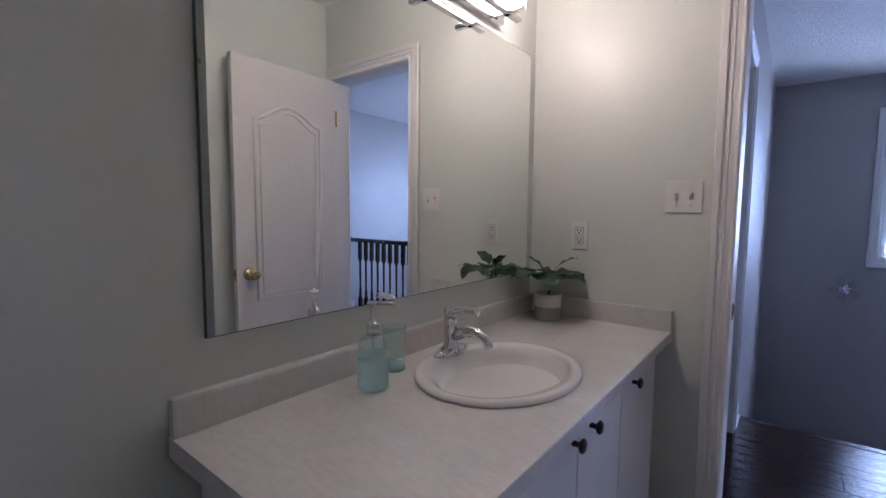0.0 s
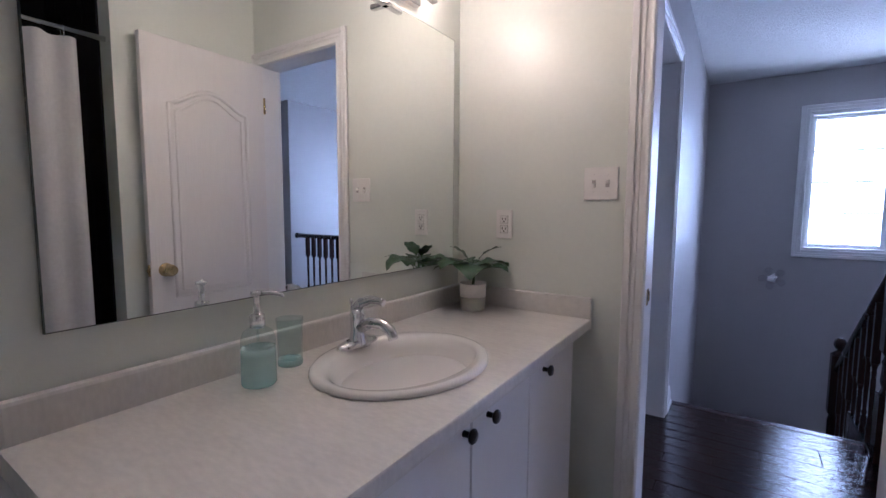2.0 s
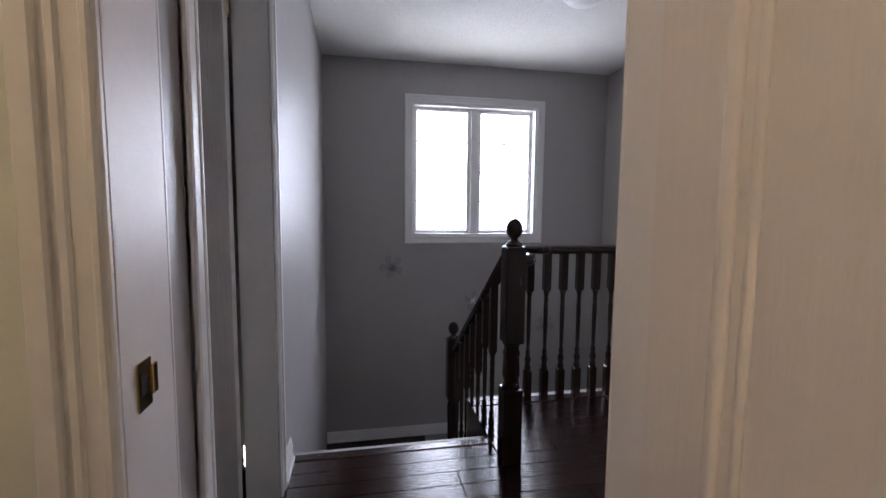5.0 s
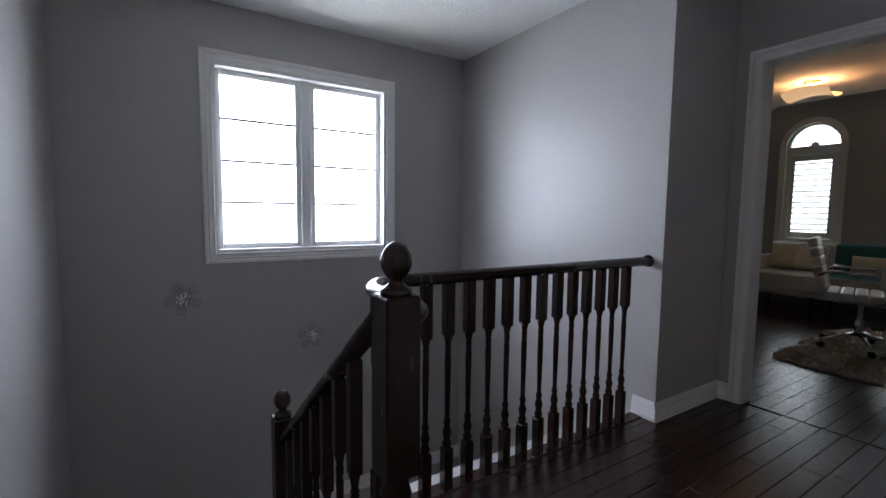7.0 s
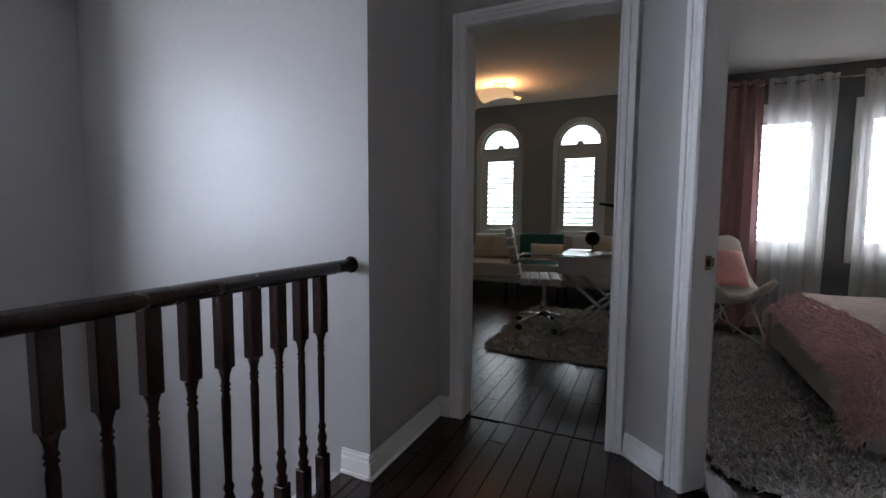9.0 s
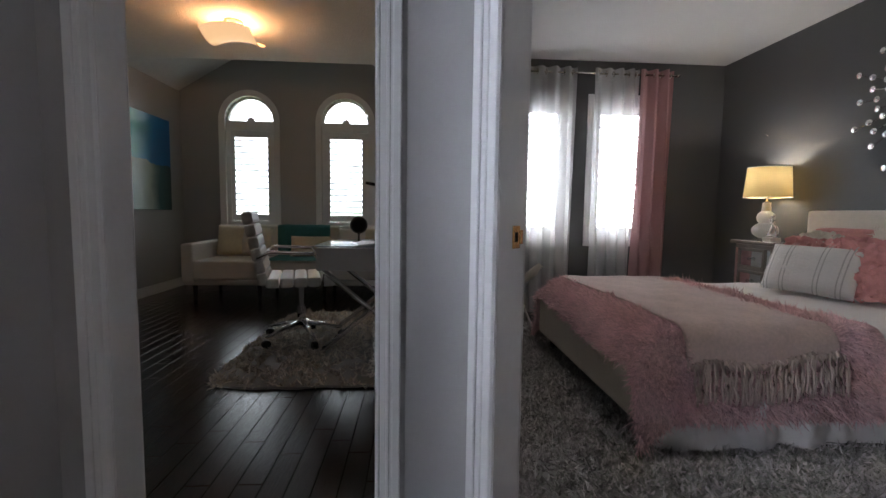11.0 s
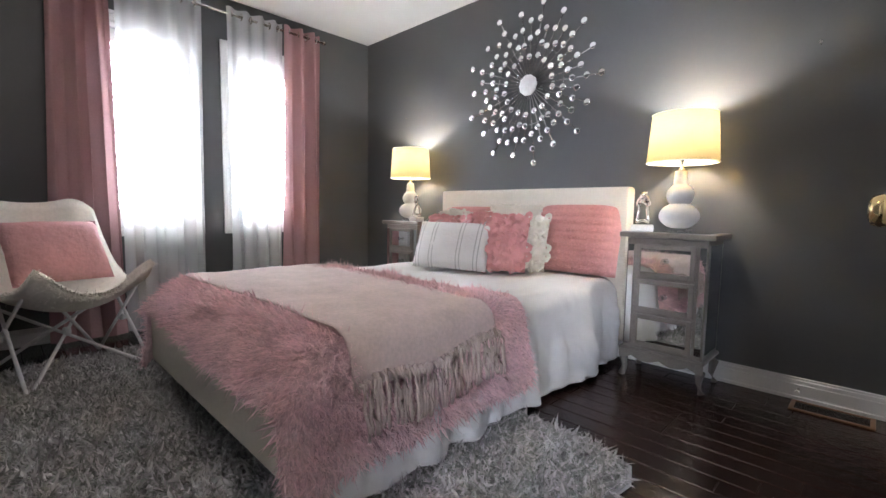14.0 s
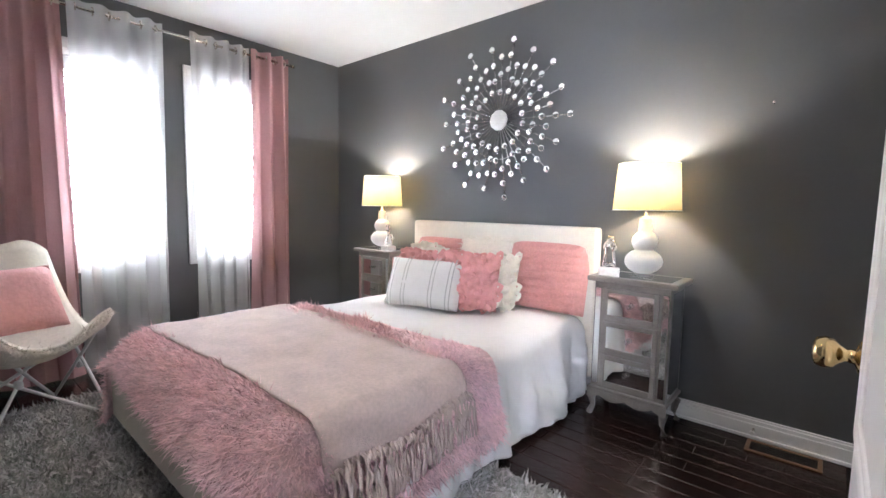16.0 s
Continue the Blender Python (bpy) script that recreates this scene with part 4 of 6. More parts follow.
# ---- bedroom ----
def blades(name, parent, pts, mat, length, width, lean, seed, label=""):
    """Pile: thin two-face tufts on (place, normal) pairs."""
    rng = np.random.default_rng(seed)
    P = np.array([p for p, n in pts])
    Nn = np.array([n for p, n in pts])
    k = len(P)
    d = Nn + rng.normal(0, lean, (k, 3))
    d /= np.linalg.norm(d, axis=1)[:, None]
    L = length * rng.uniform(0.6, 1.25, k)[:, None]
    side = np.cross(d, rng.normal(0, 1, (k, 3)))
    side /= np.linalg.norm(side, axis=1)[:, None] + 1e-9
    bend = rng.normal(0, 0.35, (k, 3)) * L
    a, b = P - side * width / 2, P + side * width / 2
    mid = P + d * L * 0.6 + bend * 0.25
    c, e = mid + side * width * 0.42, mid - side * width * 0.42
    tip = P + d * L + bend
    tip[:, 2] = np.maximum(tip[:, 2], 0.004)
    V = np.stack([a, b, c, e, tip], 1).reshape(-1, 3)
    F = []
    for i in range(k):
        o = 5 * i
        F.append((o, o + 1, o + 2, o + 3)), F.append((o + 3, o + 2, o + 4))
    me = bpy.data.meshes.new(name)
    me.from_pydata(V.tolist(), [], F)
    me.materials.append(mat)
    ob = new(name, me)
    ob.parent = parent
    tagged(ob, label, kind="stuff")
    return ob


RUGM = material("grey_shag", (0.47, 0.455, 0.44), 0.9, var=0.62, scale=5, island=0.8, spec=0.1)
RUGB = material("rug_backing", (0.34, 0.33, 0.32), 0.95)
CREAMRUG = material("cream_shag", (0.62, 0.57, 0.50), 0.9, var=0.45, scale=8, island=0.9, spec=0.1)


def shag_rug(name, m, w, l, label, mat, n, length, seed):
    t = thing(name, label, "rug", m)
    rng = np.random.default_rng(seed)
    def outline(a):
        c, s = math.cos(a), math.sin(a)
        q = min(w / 2 / max(abs(c), 1e-6), l / 2 / max(abs(s), 1e-6))
        soft = (abs(c * q / (w / 2)) ** 12 + abs(s * q / (l / 2)) ** 12) ** (1 / 12)
        q = q / soft * (1 + 0.012 * math.sin(9 * a) + 0.008 * math.sin(23 * a))
        return c * q, s * q
    bm = bm_new()
    top = [bm.verts.new((*outline(2 * math.pi * i / 96), 0.014)) for i in range(96)]
    low = [bm.verts.new((*outline(2 * math.pi * i / 96), 0.001)) for i in range(96)]
    bm.faces.new(top), bm.faces.new(low[::-1])
    for i in range(96):
        bm.faces.new((low[i], low[(i + 1) % 96], top[(i + 1) % 96], top[i]))
    part("backing", bm, RUGB, t)
    pts = []
    while len(pts) < n:
        x, y = rng.uniform(-w / 2, w / 2), rng.uniform(-l / 2, l / 2)
        if (abs(x / (w / 2)) ** 12 + abs(y / (l / 2)) ** 12) < 1:
            q, r = rng.normal(0, 0.75, 2)
            for k in range(7):
                ox, oy = rng.normal(0, 0.007, 2)
                pts.append(((x + ox, y + oy, 0.012), (q, r, 0.5)))
    blades("shag", t, pts, mat, length, 0.010, 0.45, seed)
    return t


shag_rug("shag_rug", pose(5.70, 2.24, 0), 2.66, 1.64, "thick silver-grey shag rug beneath the bed", RUGM, 100000, 0.032, 3)

# bed
VELVET = material("cream_velvet", (0.72, 0.66, 0.56), 0.75, var=0.06, scale=5, bump=0.05, bscale=200)
LINEN = material("white_cotton", (0.76, 0.74, 0.73), 0.85, var=0.04, scale=4, bump=0.25, bscale=9)
FURPINK = material("pink_fur", (0.86, 0.62, 0.63), 0.85, var=0.38, scale=6, island=0.7, spec=0.15)
FURROSE = material("rose_fur", (0.66, 0.33, 0.30), 0.85, var=0.25, scale=8, island=0.6, spec=0.15)
THROW = material("blush_chenille", (0.66, 0.53, 0.49), 0.95, var=0.16, scale=9, bump=0.7, bscale=260)
FRINGE = material("blush_fringe", (0.62, 0.50, 0.45), 0.95, var=0.3, scale=30, island=0.8, bump=0.5, bscale=200)
BLACKW = material("black_leg", (0.012, 0.011, 0.011), 0.4)
BX0, BX1, BY0, BY1, BZ = 4.93, 6.33, 0.42, 2.44, 0.49
bed = thing("bed", "cream upholstered double bed with a padded headboard", "bed", pose(0, 0, 0))
bm = bm_new()
box(bm, 4.873, 6.394, 0.325, 0.412, 0.12, 1.035, 0.028, 3)
part("headboard", bm, VELVET, bed, "padded cream headboard")
bm = bm_new()
box(bm, 4.90, 6.36, 2.37, 2.47, 0.115, 0.41, 0.045, 4)
part("footboard", bm, VELVET, bed)
for x0, x1 in ((4.93, 4.99), (6.29, 6.35)):
    bm = bm_new()
    box(bm, x0, x1, 0.412, 2.38, 0.115, 0.33, 0.02, 2)
    part("side_rail", bm, VELVET, bed)
for x, y in ((4.99, 2.36), (6.27, 2.36), (4.99, 0.5), (6.27, 0.5)):
    bm = bm_new()
    box(bm, x - 0.035, x + 0.035, y - 0.035, y + 0.035, 0.0, 0.118, 0.004)
    part("leg", bm, BLACKW, bed)
bm = bm_new()
box(bm, 4.96, 6.30, 0.413, 2.35, 0.28, 0.465, 0.05, 3)
solid("mattress", bm, LINEN, "white mattress on the bed", "mattress")


def bend(s, edge0, edge1, r=0.07):
    """Runs along a top from edge0 to edge1 and rounds down beyond each: place and drop."""
    for e, sg in ((edge0, -1), (edge1, 1)):
        q = (s - e) * sg + r
        if q > 0:
            if q < r * math.pi / 2:
                return e - sg * r + sg * r * math.sin(q / r), -r * (1 - math.cos(q / r))
            return e, -r - (q - r * math.pi / 2)
    return s, 0.0


def drape(s, t, top, lift=0.0, wave=0.0, seed=0.0, y_end=BY1 + 0.04, flare=0.1):
    x, dx = bend(s, BX0 - lift, BX1 + lift)
    y, dy = bend(t, -9, y_end + lift, 0.24)
    z = top + lift + dx + dy
    hang = min(1.0, (-dx) / 0.3)
    hy = min(1.0, (-dy) / 0.3)
    low = max(0.0, -dx)
    w = wave * hang * (1.7 * noise.noise(Vector((t * 6.5, low * 1.2, seed))) + 0.9 * noise.noise(Vector((t * 15, low * 3, seed + 5))) + 0.5 * noise.noise(Vector((t * 11 + low * 14, low * 12, seed + 9))))
    w2 = wave * hy * (math.sin(s * 21 + seed) + 0.5 * math.sin(s * 47))
    sgn = -1 if s < (BX0 + BX1) / 2 else 1
    x += sgn * (w + flare * hang * 0.5)
    y += w2 + flare * hy * 0.3
    z += 0.009 * noise.noise(Vector((s * 4, t * 4, seed))) + 0.004 * noise.noise(Vector((s * 13, t * 11, seed + 3)))
    return Vector((x, y, max(z, 0.03 + 0.01 * noise.noise(Vector((s * 9, t * 9, 1))))))


def laid(name, label, category, mat, s0, s1, t0, t1, lift, wave, seed, nu=70, nv=70, skew=None, thick=0.008):
    t = thing(name, label, category, pose(0, 0, 0))
    def f(u, v):
        s, q = s0 + (s1 - s0) * u, t0 + (t1 - t0) * v
        if skew:
            s, q = skew(u, v)
        return drape(s, q, BZ, lift, wave, seed)
    bm = surf(bm_new(), nu, nv, f)
    bmesh.ops.recalc_face_normals(bm, faces=bm.faces)
    ob = part("cloth", bm, mat, t)
    sol = ob.modifiers.new("thickness", "SOLIDIFY")
    sol.thickness, sol.offset = thick, 1
    return t, f


cf, cff = laid("comforter", "white cotton comforter hanging in soft folds over the bed", "comforter", LINEN, BX0 - 0.44, BX1 + 0.40, 0.45, 2.40, 0.0, 0.034, 0.3, 130, 120)
part("hem", sweep(bm_new(), [cff(0.0, k / 80) for k in range(81)], 0.004, 6), LINEN, cf)


def fur_blanket(u, v):
    s0, s1 = BX0 - 0.34, BX1 + 0.30
    t0, t1 = 1.37 + 0.06 * math.sin(3 * u + 0.4) + 0.10 * u * u, 2.525 + 0.02 * math.sin(6 * u)
    return s0 + (s1 - s0) * u, t0 + (t1 - t0) * v


fb, ff = laid("fur_blanket", "fluffy pink faux-fur blanket across the foot of the bed", "blanket", FURPINK, 0, 0, 0, 0, 0.02, 0.012, 1.1, 70, 40, skew=fur_blanket, thick=0.012)


def scatter(f, n, seed, flop=(0, 0, 0)):
    rng = np.random.default_rng(seed)
    out = []
    for u, v in rng.uniform(0.003, 0.997, (n, 2)):
        p = f(u, v)
        du, dv = f(min(1, u + 0.01), v) - f(max(0, u - 0.01), v), f(u, min(1, v + 0.01)) - f(u, max(0, v - 0.01))
        nn = du.cross(dv)
        if nn.length < 1e-9:
            continue
        nn.normalize()
        nn = (nn + Vector(flop) + 0.5 * noise.noise_vector(p * 9)).normalized()
        out.append((tuple(p + nn * 0.006), tuple(nn)))
    return out




def throw_map(u, v):
    s0, s1 = BX0 - 0.15 - 0.04 * v + 0.012 * math.sin(9 * v), BX1 + 0.05
    t0 = 1.65 - 0.06 * u + 0.012 * math.sin(7 * u)
    t1 = 2.29 + 0.02 * u + 0.010 * math.sin(8 * u + 1)
    return s0 + (s1 - s0) * u, t0 + (t1 - t0) * v


th, tf = laid("throw_blanket", "blush chenille throw with a knotted fringe laid over the fur blanket", "throw", THROW, 0, 0, 0, 0, 0.042, 0.008, 2.2, 70, 50, skew=throw_map, thick=0.008)


def bare(n, seed):
    """Places on the fur blanket that the throw leaves free."""
    out = []
    for p, q in scatter(ff, n, seed, (-0.2, 0.45, -0.75)):
        x, y, z = p
        if not (y > 1.66 and y < 2.27 and z > 0.36 and x < BX1):
            out.append((p, q))
    return out


blades("fur", fb, bare(110000, 5), FURPINK, 0.040, 0.0050, 0.25, 6, "long pink fur pile")
random.seed(8)
for k in range(58):
    v = (k + 0.5) / 58
    s, q = throw_map(0, v)
    lean = random.uniform(-0.003, 0.003)
    pts = []
    for j in range(7):
        d = drape(s - 0.030 * j, q + random.uniform(-0.005, 0.005) + lean * j, BZ, 0.056 + 0.008 * (j > 0) + random.uniform(0, 0.010), 0.006, 2.2)
        pts.append(tuple(d))
    sweep_bm = sweep(bm_new(), pts, [0.0045, 0.0066, 0.0038, 0.0062, 0.0052, 0.0066, 0.0035], 6)
    part("tassel", sweep_bm, FRINGE, th)


# pillows on the bed
PILW = material("white_striped_cotton", (0.78, 0.76, 0.74), 0.8, var=0.03, bump=0.3, bscale=60)
STRIPE = material("silver_braid", (0.52, 0.50, 0.48), 0.4, metal=0.4, var=0.3, scale=60)
RUFP = material("rose_ruffle", (0.74, 0.36, 0.35), 0.85, var=0.12, scale=15)
RUFC = material("cream_ruffle", (0.80, 0.76, 0.66), 0.85, var=0.08, scale=15)


def bed_pillow(name, label, m, w, h, t, mat, fur=0, rows=0, ruffle=None, stripes=()):
    o = thing(name, label, "pillow", m)
    part("cushion", pillow(bm_new(), w, h, t), mat, o)
    def face(u, v):
        a, b = 2 * u - 1, 2 * v - 1
        k = max(0.0, 1 - abs(a) ** 3) ** 0.55 * max(0.0, 1 - abs(b) ** 3) ** 0.55
        rib = 0.012 * abs(math.sin(math.pi * rows * v)) if rows else 0
        return Vector((a * w / 2, t / 2 * k + rib * k, h / 2 + b * h / 2))
    if fur:
        blades("fur", o, [(p, n) for p, n in ((p, (n[0], abs(n[1]), n[2] - 0.3)) for p, n in scatter(face, fur, 9))], mat, 0.02, 0.004, 0.35, 12)
        if rows:
            part("ribbed_face", surf(bm_new(), 20, rows * 6, face), mat, o)
    if ruffle:
        rng = random.Random(5)
        nx, nz = int(w / 0.042), int(h / 0.042)
        for i in range(nx):
            for j in range(nz):
                bm = bm_new()
                ph, am = rng.uniform(0, 6), rng.uniform(0.7, 1.2)
                u, v = (i + 0.5 + rng.uniform(-0.3, 0.3)) / nx, (j + 0.5 + rng.uniform(-0.3, 0.3)) / nz
                p = face(u, v)
                def pet(a, b, ph=ph, am=am):
                    ang = 2 * math.pi * a
                    r = (0.006 + 0.026 * b) * am
                    return Vector((r * math.cos(ang), 0.004 + 0.020 * b * (0.6 + 0.5 * math.sin(3 * ang + ph)), r * math.sin(ang) + 0.006 * math.sin(2 * ang + ph) * b))
                surf(bm, 9, 2, pet, wrap_u=True)
                part("ruffle", bm, ruffle, o, m=Matrix.Translation(p) @ pose(0, 0, 0, rng.uniform(-30, 30), rng.uniform(0, 360), rng.uniform(-30, 30)))
    for s in stripes:
        bm = bm_new()
        def strip(u, v, s=s):
            q = face(s + 0.012 * (v - 0.5), 0.02 + 0.96 * u)
            return q + Vector((0, 0.0025, 0))
        surf(bm, 24, 2, strip)
        part("braid_stripe", bm, STRIPE, o)
    return o


bed_pillow("fur_pillow", "ribbed rose faux-fur pillow against the headboard", pose(5.19, 0.47, 0.505, 12, 0, 0), 0.56, 0.44, 0.15, FURROSE, fur=7000, rows=9)
bed_pillow("fur_pillow", "ribbed rose faux-fur pillow against the headboard", pose(6.06, 0.47, 0.505, 12, 0, 0), 0.56, 0.42, 0.15, FURROSE, fur=3500, rows=9)
bed_pillow("white_fur_pillow", "white fluffy pillow in the middle of the headboard", pose(5.66, 0.49, 0.505, 12, 0, 0), 0.48, 0.45, 0.15, material("white_fur", (0.75, 0.70, 0.62), 0.9, island=0.3), fur=3000)
bed_pillow("cream_ruffle_pillow", "cream ruffled square pillow", pose(5.44, 0.72, 0.505, 16, 0, 14), 0.40, 0.36, 0.13, RUFC, ruffle=RUFC)
bed_pillow("cream_ruffle_pillow", "cream ruffled square pillow half hidden", pose(6.0, 0.72, 0.505, 16, 0, 0), 0.36, 0.38, 0.12, RUFC, ruffle=RUFC)
bed_pillow("rose_ruffle_pillow", "rose ruffled square pillow", pose(5.50, 0.86, 0.505, 18, 0, 20), 0.42, 0.37, 0.14, RUFP, ruffle=RUFP)
bed_pillow("rose_ruffle_pillow", "rose ruffled square pillow half hidden", pose(5.98, 0.82, 0.505, 18, 0, 0), 0.42, 0.35, 0.13, RUFP, ruffle=RUFP)
bed_pillow("striped_pillow", "white cotton pillow with silver braid stripes", pose(5.74, 1.02, 0.505, 24, 0, 16), 0.56, 0.34, 0.16, PILW, stripes=(0.12, 0.16, 0.32, 0.36, 0.66, 0.70, 0.84, 0.88))

# nightstands and lamps
SILVER = material("silver_leaf_wood", (0.26, 0.235, 0.21), 0.36, metal=0.45, var=0.2, scale=12, bump=0.1, bscale=40)
CRYSTAL = glass("crystal", (0.95, 0.95, 0.95), 0.02, body=0.1)


def nightstand(m, knob=True):
    t = thing("nightstand", "silver nightstand with three mirrored drawers on curved legs", "nightstand", m, "nightstands beside the bed")
    W, D = 0.385, 0.27
    bm = bm_new()
    box(bm, -W / 2, W / 2, -D / 2, D / 2, 0.15, 0.755, 0.004)
    body = part("body", bm, SILVER, t)
    bm = bm_new()
    box(bm, -W / 2 - 0.035, W / 2 + 0.035, -D / 2 - 0.01, D / 2 + 0.03, 0.757, 0.785, 0.007, 2)
    top = part("top", bm, SILVER, t)
    bm = bm_new()
    box(bm, -W / 2 + 0.005, W / 2 - 0.005, -D / 2 + 0.03, D / 2 - 0.005, 0.7853, 0.7863)
    part("top_mirror", bm, MIRROR, top)
    for s in (-1, 1):
        bm = bm_new()
        box(bm, s * (W / 2 + 0.0005), s * (W / 2 + 0.003), -D / 2 + 0.03, D / 2 - 0.03, 0.19, 0.73)
        part("side_mirror", bm, MIRROR, body)
        for y in (D / 2 - 0.02, -D / 2 + 0.02):
            leg = [(s * (W / 2 - 0.02), y, 0.15), (s * (W / 2 - 0.005), y + 0.01 * (1 if y > 0 else -1), 0.11), (s * (W / 2 - 0.012), y, 0.05), (s * (W / 2 + 0.004), y + 0.008 * (1 if y > 0 else -1), 0.0)]
            part("leg", sweep(bm_new(), leg, [0.026, 0.024, 0.014, 0.017], 8), SILVER, t)
    bm = bm_new()
    def apron(u, v):
        x = (2 * u - 1) * (W / 2 + 0.012)
        return Vector((x, D / 2 + 0.012 + 0.002 * v, 0.155 - v * (0.03 + 0.022 * abs(math.sin(1.5 * math.pi * (2 * u - 1))))))
    surf(bm, 24, 2, apron)
    box(bm, -W / 2 - 0.015, W / 2 + 0.015, -D / 2, D / 2 + 0.016, 0.15, 0.168, 0.004)
    part("apron", bm, SILVER, t)
    for z0, z1 in ((0.185, 0.355), (0.370, 0.54), (0.555, 0.725)):
        bm = bm_new()
        x0, x1 = -W / 2 + 0.05, W / 2 - 0.05
        for a in ((x0, x0 + 0.025, z0, z1), (x1 - 0.025, x1, z0, z1), (x0 + 0.025, x1 - 0.025, z0, z0 + 0.025), (x0 + 0.025, x1 - 0.025, z1 - 0.025, z1)):
            box(bm, a[0], a[1], D / 2, D / 2 + 0.014, a[2], a[3], 0.003)
        dr = part("drawer", bm, SILVER, t)
        bm = bm_new()
        box(bm, x0 + 0.02, x1 - 0.02, D / 2 + 0.001, D / 2 + 0.007, z0 + 0.02, z1 - 0.02)
        part("drawer_mirror", bm, MIRROR, dr, "bevelled mirror drawer front")
        part("drawer_knob", lathe(bm_new(), [(0.006, 0), (0.005, 0.01), (0.013, 0.016), (0.015, 0.022), (0.008, 0.03), (0, 0.031)], 10, pose(0, D / 2 + 0.007, (z0 + z1) / 2, -90, 0, 0)), CRYSTAL, dr, "faceted crystal knob")
    for x in (-W / 2 + 0.022, W / 2 - 0.022):
        bm = bm_new()
        box(bm, x - 0.014, x + 0.014, D / 2 + 0.0005, D / 2 + 0.003, 0.19, 0.72)
        part("front_strip_mirror", bm, MIRROR, body)
    return t


nightstand(pose(4.60, 0.475, 0))
nightstand(pose(6.66, 0.475, 0))
SHADE = cloth("yellow_linen_shade", (0.80, 0.60, 0.27), 0.09, scale=300)
BEAD = material("white_beaded_ceramic", (0.74, 0.73, 0.72), 0.35, var=0.08, scale=40)


def table_lamp(x, y):
    t = thing("table_lamp", "white beaded gourd lamp with a lit yellow drum shade", "table lamp", pose(x, y, 0.7865), "bedside lamps")
    bm = bm_new()
    box(bm, -0.05, 0.05, -0.05, 0.05, 0.0005, 0.022, 0.003)
    part("crystal_base", bm, CRYSTAL, t, "square crystal base")
    def gourd(z):
        a = 0.094 * math.sqrt(max(0, 1 - ((z - 0.085) / 0.068) ** 2))
        b = 0.064 * math.sqrt(max(0, 1 - ((z - 0.19) / 0.062) ** 2))
        c = 0.034 - 0.10 * abs(z - 0.26) if z > 0.2 else 0
        return max(a, b, c, 0.042 if 0.1 < z < 0.2 else 0, 0.014)
    prof = []
    zz = 0.022
    while zz < 0.318:
        prof.append((gourd(zz) + (0.0016 if int(zz / 0.0045) % 2 else -0.0012), zz))
        zz += 0.0045
    part("gourd_body", lathe(bm_new(), prof, 36), BEAD, t)
    part("neck", lathe(bm_new(), [(0.017, 0.316), (0.017, 0.324), (0.008, 0.328), (0.008, 0.36), (0.013, 0.362), (0.013, 0.40), (0.0, 0.402)], 16), CHROME, t, "chrome lamp neck")
    bm = bm_new()
    surf(bm, 40, 4, lambda u, v: Vector(((0.168 - 0.018 * v) * math.cos(2 * math.pi * u), (0.168 - 0.018 * v) * math.sin(2 * math.pi * u), 0.355 + 0.245 * v)), wrap_u=True)
    sh = part("shade", bm, SHADE, t, "yellow linen drum shade")
    for z, r in ((0.356, 0.168), (0.599, 0.150)):
        part("shade_ring", sweep(bm_new(), [(r * math.cos(a), r * math.sin(a), z) for a in [q * math.pi / 20 for q in range(40)]], 0.0022, 5, closed=True), PLATE, sh)
    part("harp", sweep(bm_new(), [(-0.15, 0, 0.585), (0, 0, 0.575), (0.15, 0, 0.585)], 0.002, 5), CHROME, sh)
    bulb = part("bulb", lathe(bm_new(), [(0.012, 0.403), (0.014, 0.42), (0.029, 0.45), (0.030, 0.468), (0.02, 0.492), (0, 0.5)], 16), glow("bulb_glass", (1, 0.93, 0.82), 6), t)
    lt = new("bulb_light", bpy.data.lights.new("bulb_light", "POINT"))
    lt.data.energy, lt.data.shadow_soft_size, lt.data.color = 9.0, 0.03, (1, 0.97, 0.93)
    lt.location = (x, y, 0.7865 + 0.52)
    return t


table_lamp(4.585, 0.49)
table_lamp(6.69, 0.49)


def knot(x, y, rz):
    t = thing("knot_sculpture", "small silver twisted sculpture on a white stone block", "sculpture", pose(x, y, 0.7865, 0, 0, rz), "sculptures on the nightstands")
    bm = bm_new()
    box(bm, -0.055, 0.055, -0.04, 0.04, 0.0005, 0.034, 0.004)
    part("plinth", bm, material("white_stone", (0.74, 0.72, 0.70), 0.3), t, "white stone plinth")
    pts = []
    for k in range(60):
        a = 2 * math.pi * k / 60
        pts.append((0.030 * math.sin(a) + 0.010 * math.sin(3 * a), 0.016 * math.sin(2 * a + 0.6), 0.112 - 0.066 * math.cos(a) + 0.012 * math.cos(4 * a)))
    part("knot", sweep(bm_new(), pts, 0.0085, 8, closed=True), CHROME, t)
    bm = bm_new()
    for k in range(5):
        sweep(bm, [(0.016 * math.cos(2 * a + k), 0.016 * math.sin(2 * a + k), 0.15 + 0.012 * k + 0.01 * math.sin(3 * a)) for a in [q * math.pi / 8 for q in range(9)]], 0.007, 7)
    part("twist", bm, CHROME, t)


knot(4.755, 0.52, 20)
knot(6.545, 0.55, -10)

# sunburst
SPOKE = material("dark_wire", (0.45, 0.44, 0.43), 0.25, metal=1)
NICKELW = material("pale_silver", (0.80, 0.80, 0.80), 0.38, metal=0.7)
sb = thing("sunburst_wall_art", "silver wire sunburst with small round mirrors above the headboard", "wall art", pose(5.652, 0.30, 1.755))
part("center_mirror", lathe(bm_new(), [(0.072, 0.0), (0.072, 0.01), (0.066, 0.014), (0.0, 0.014)], 10, pose(0, 0.02, 0, -90, 0, 0)), NICKELW, sb)
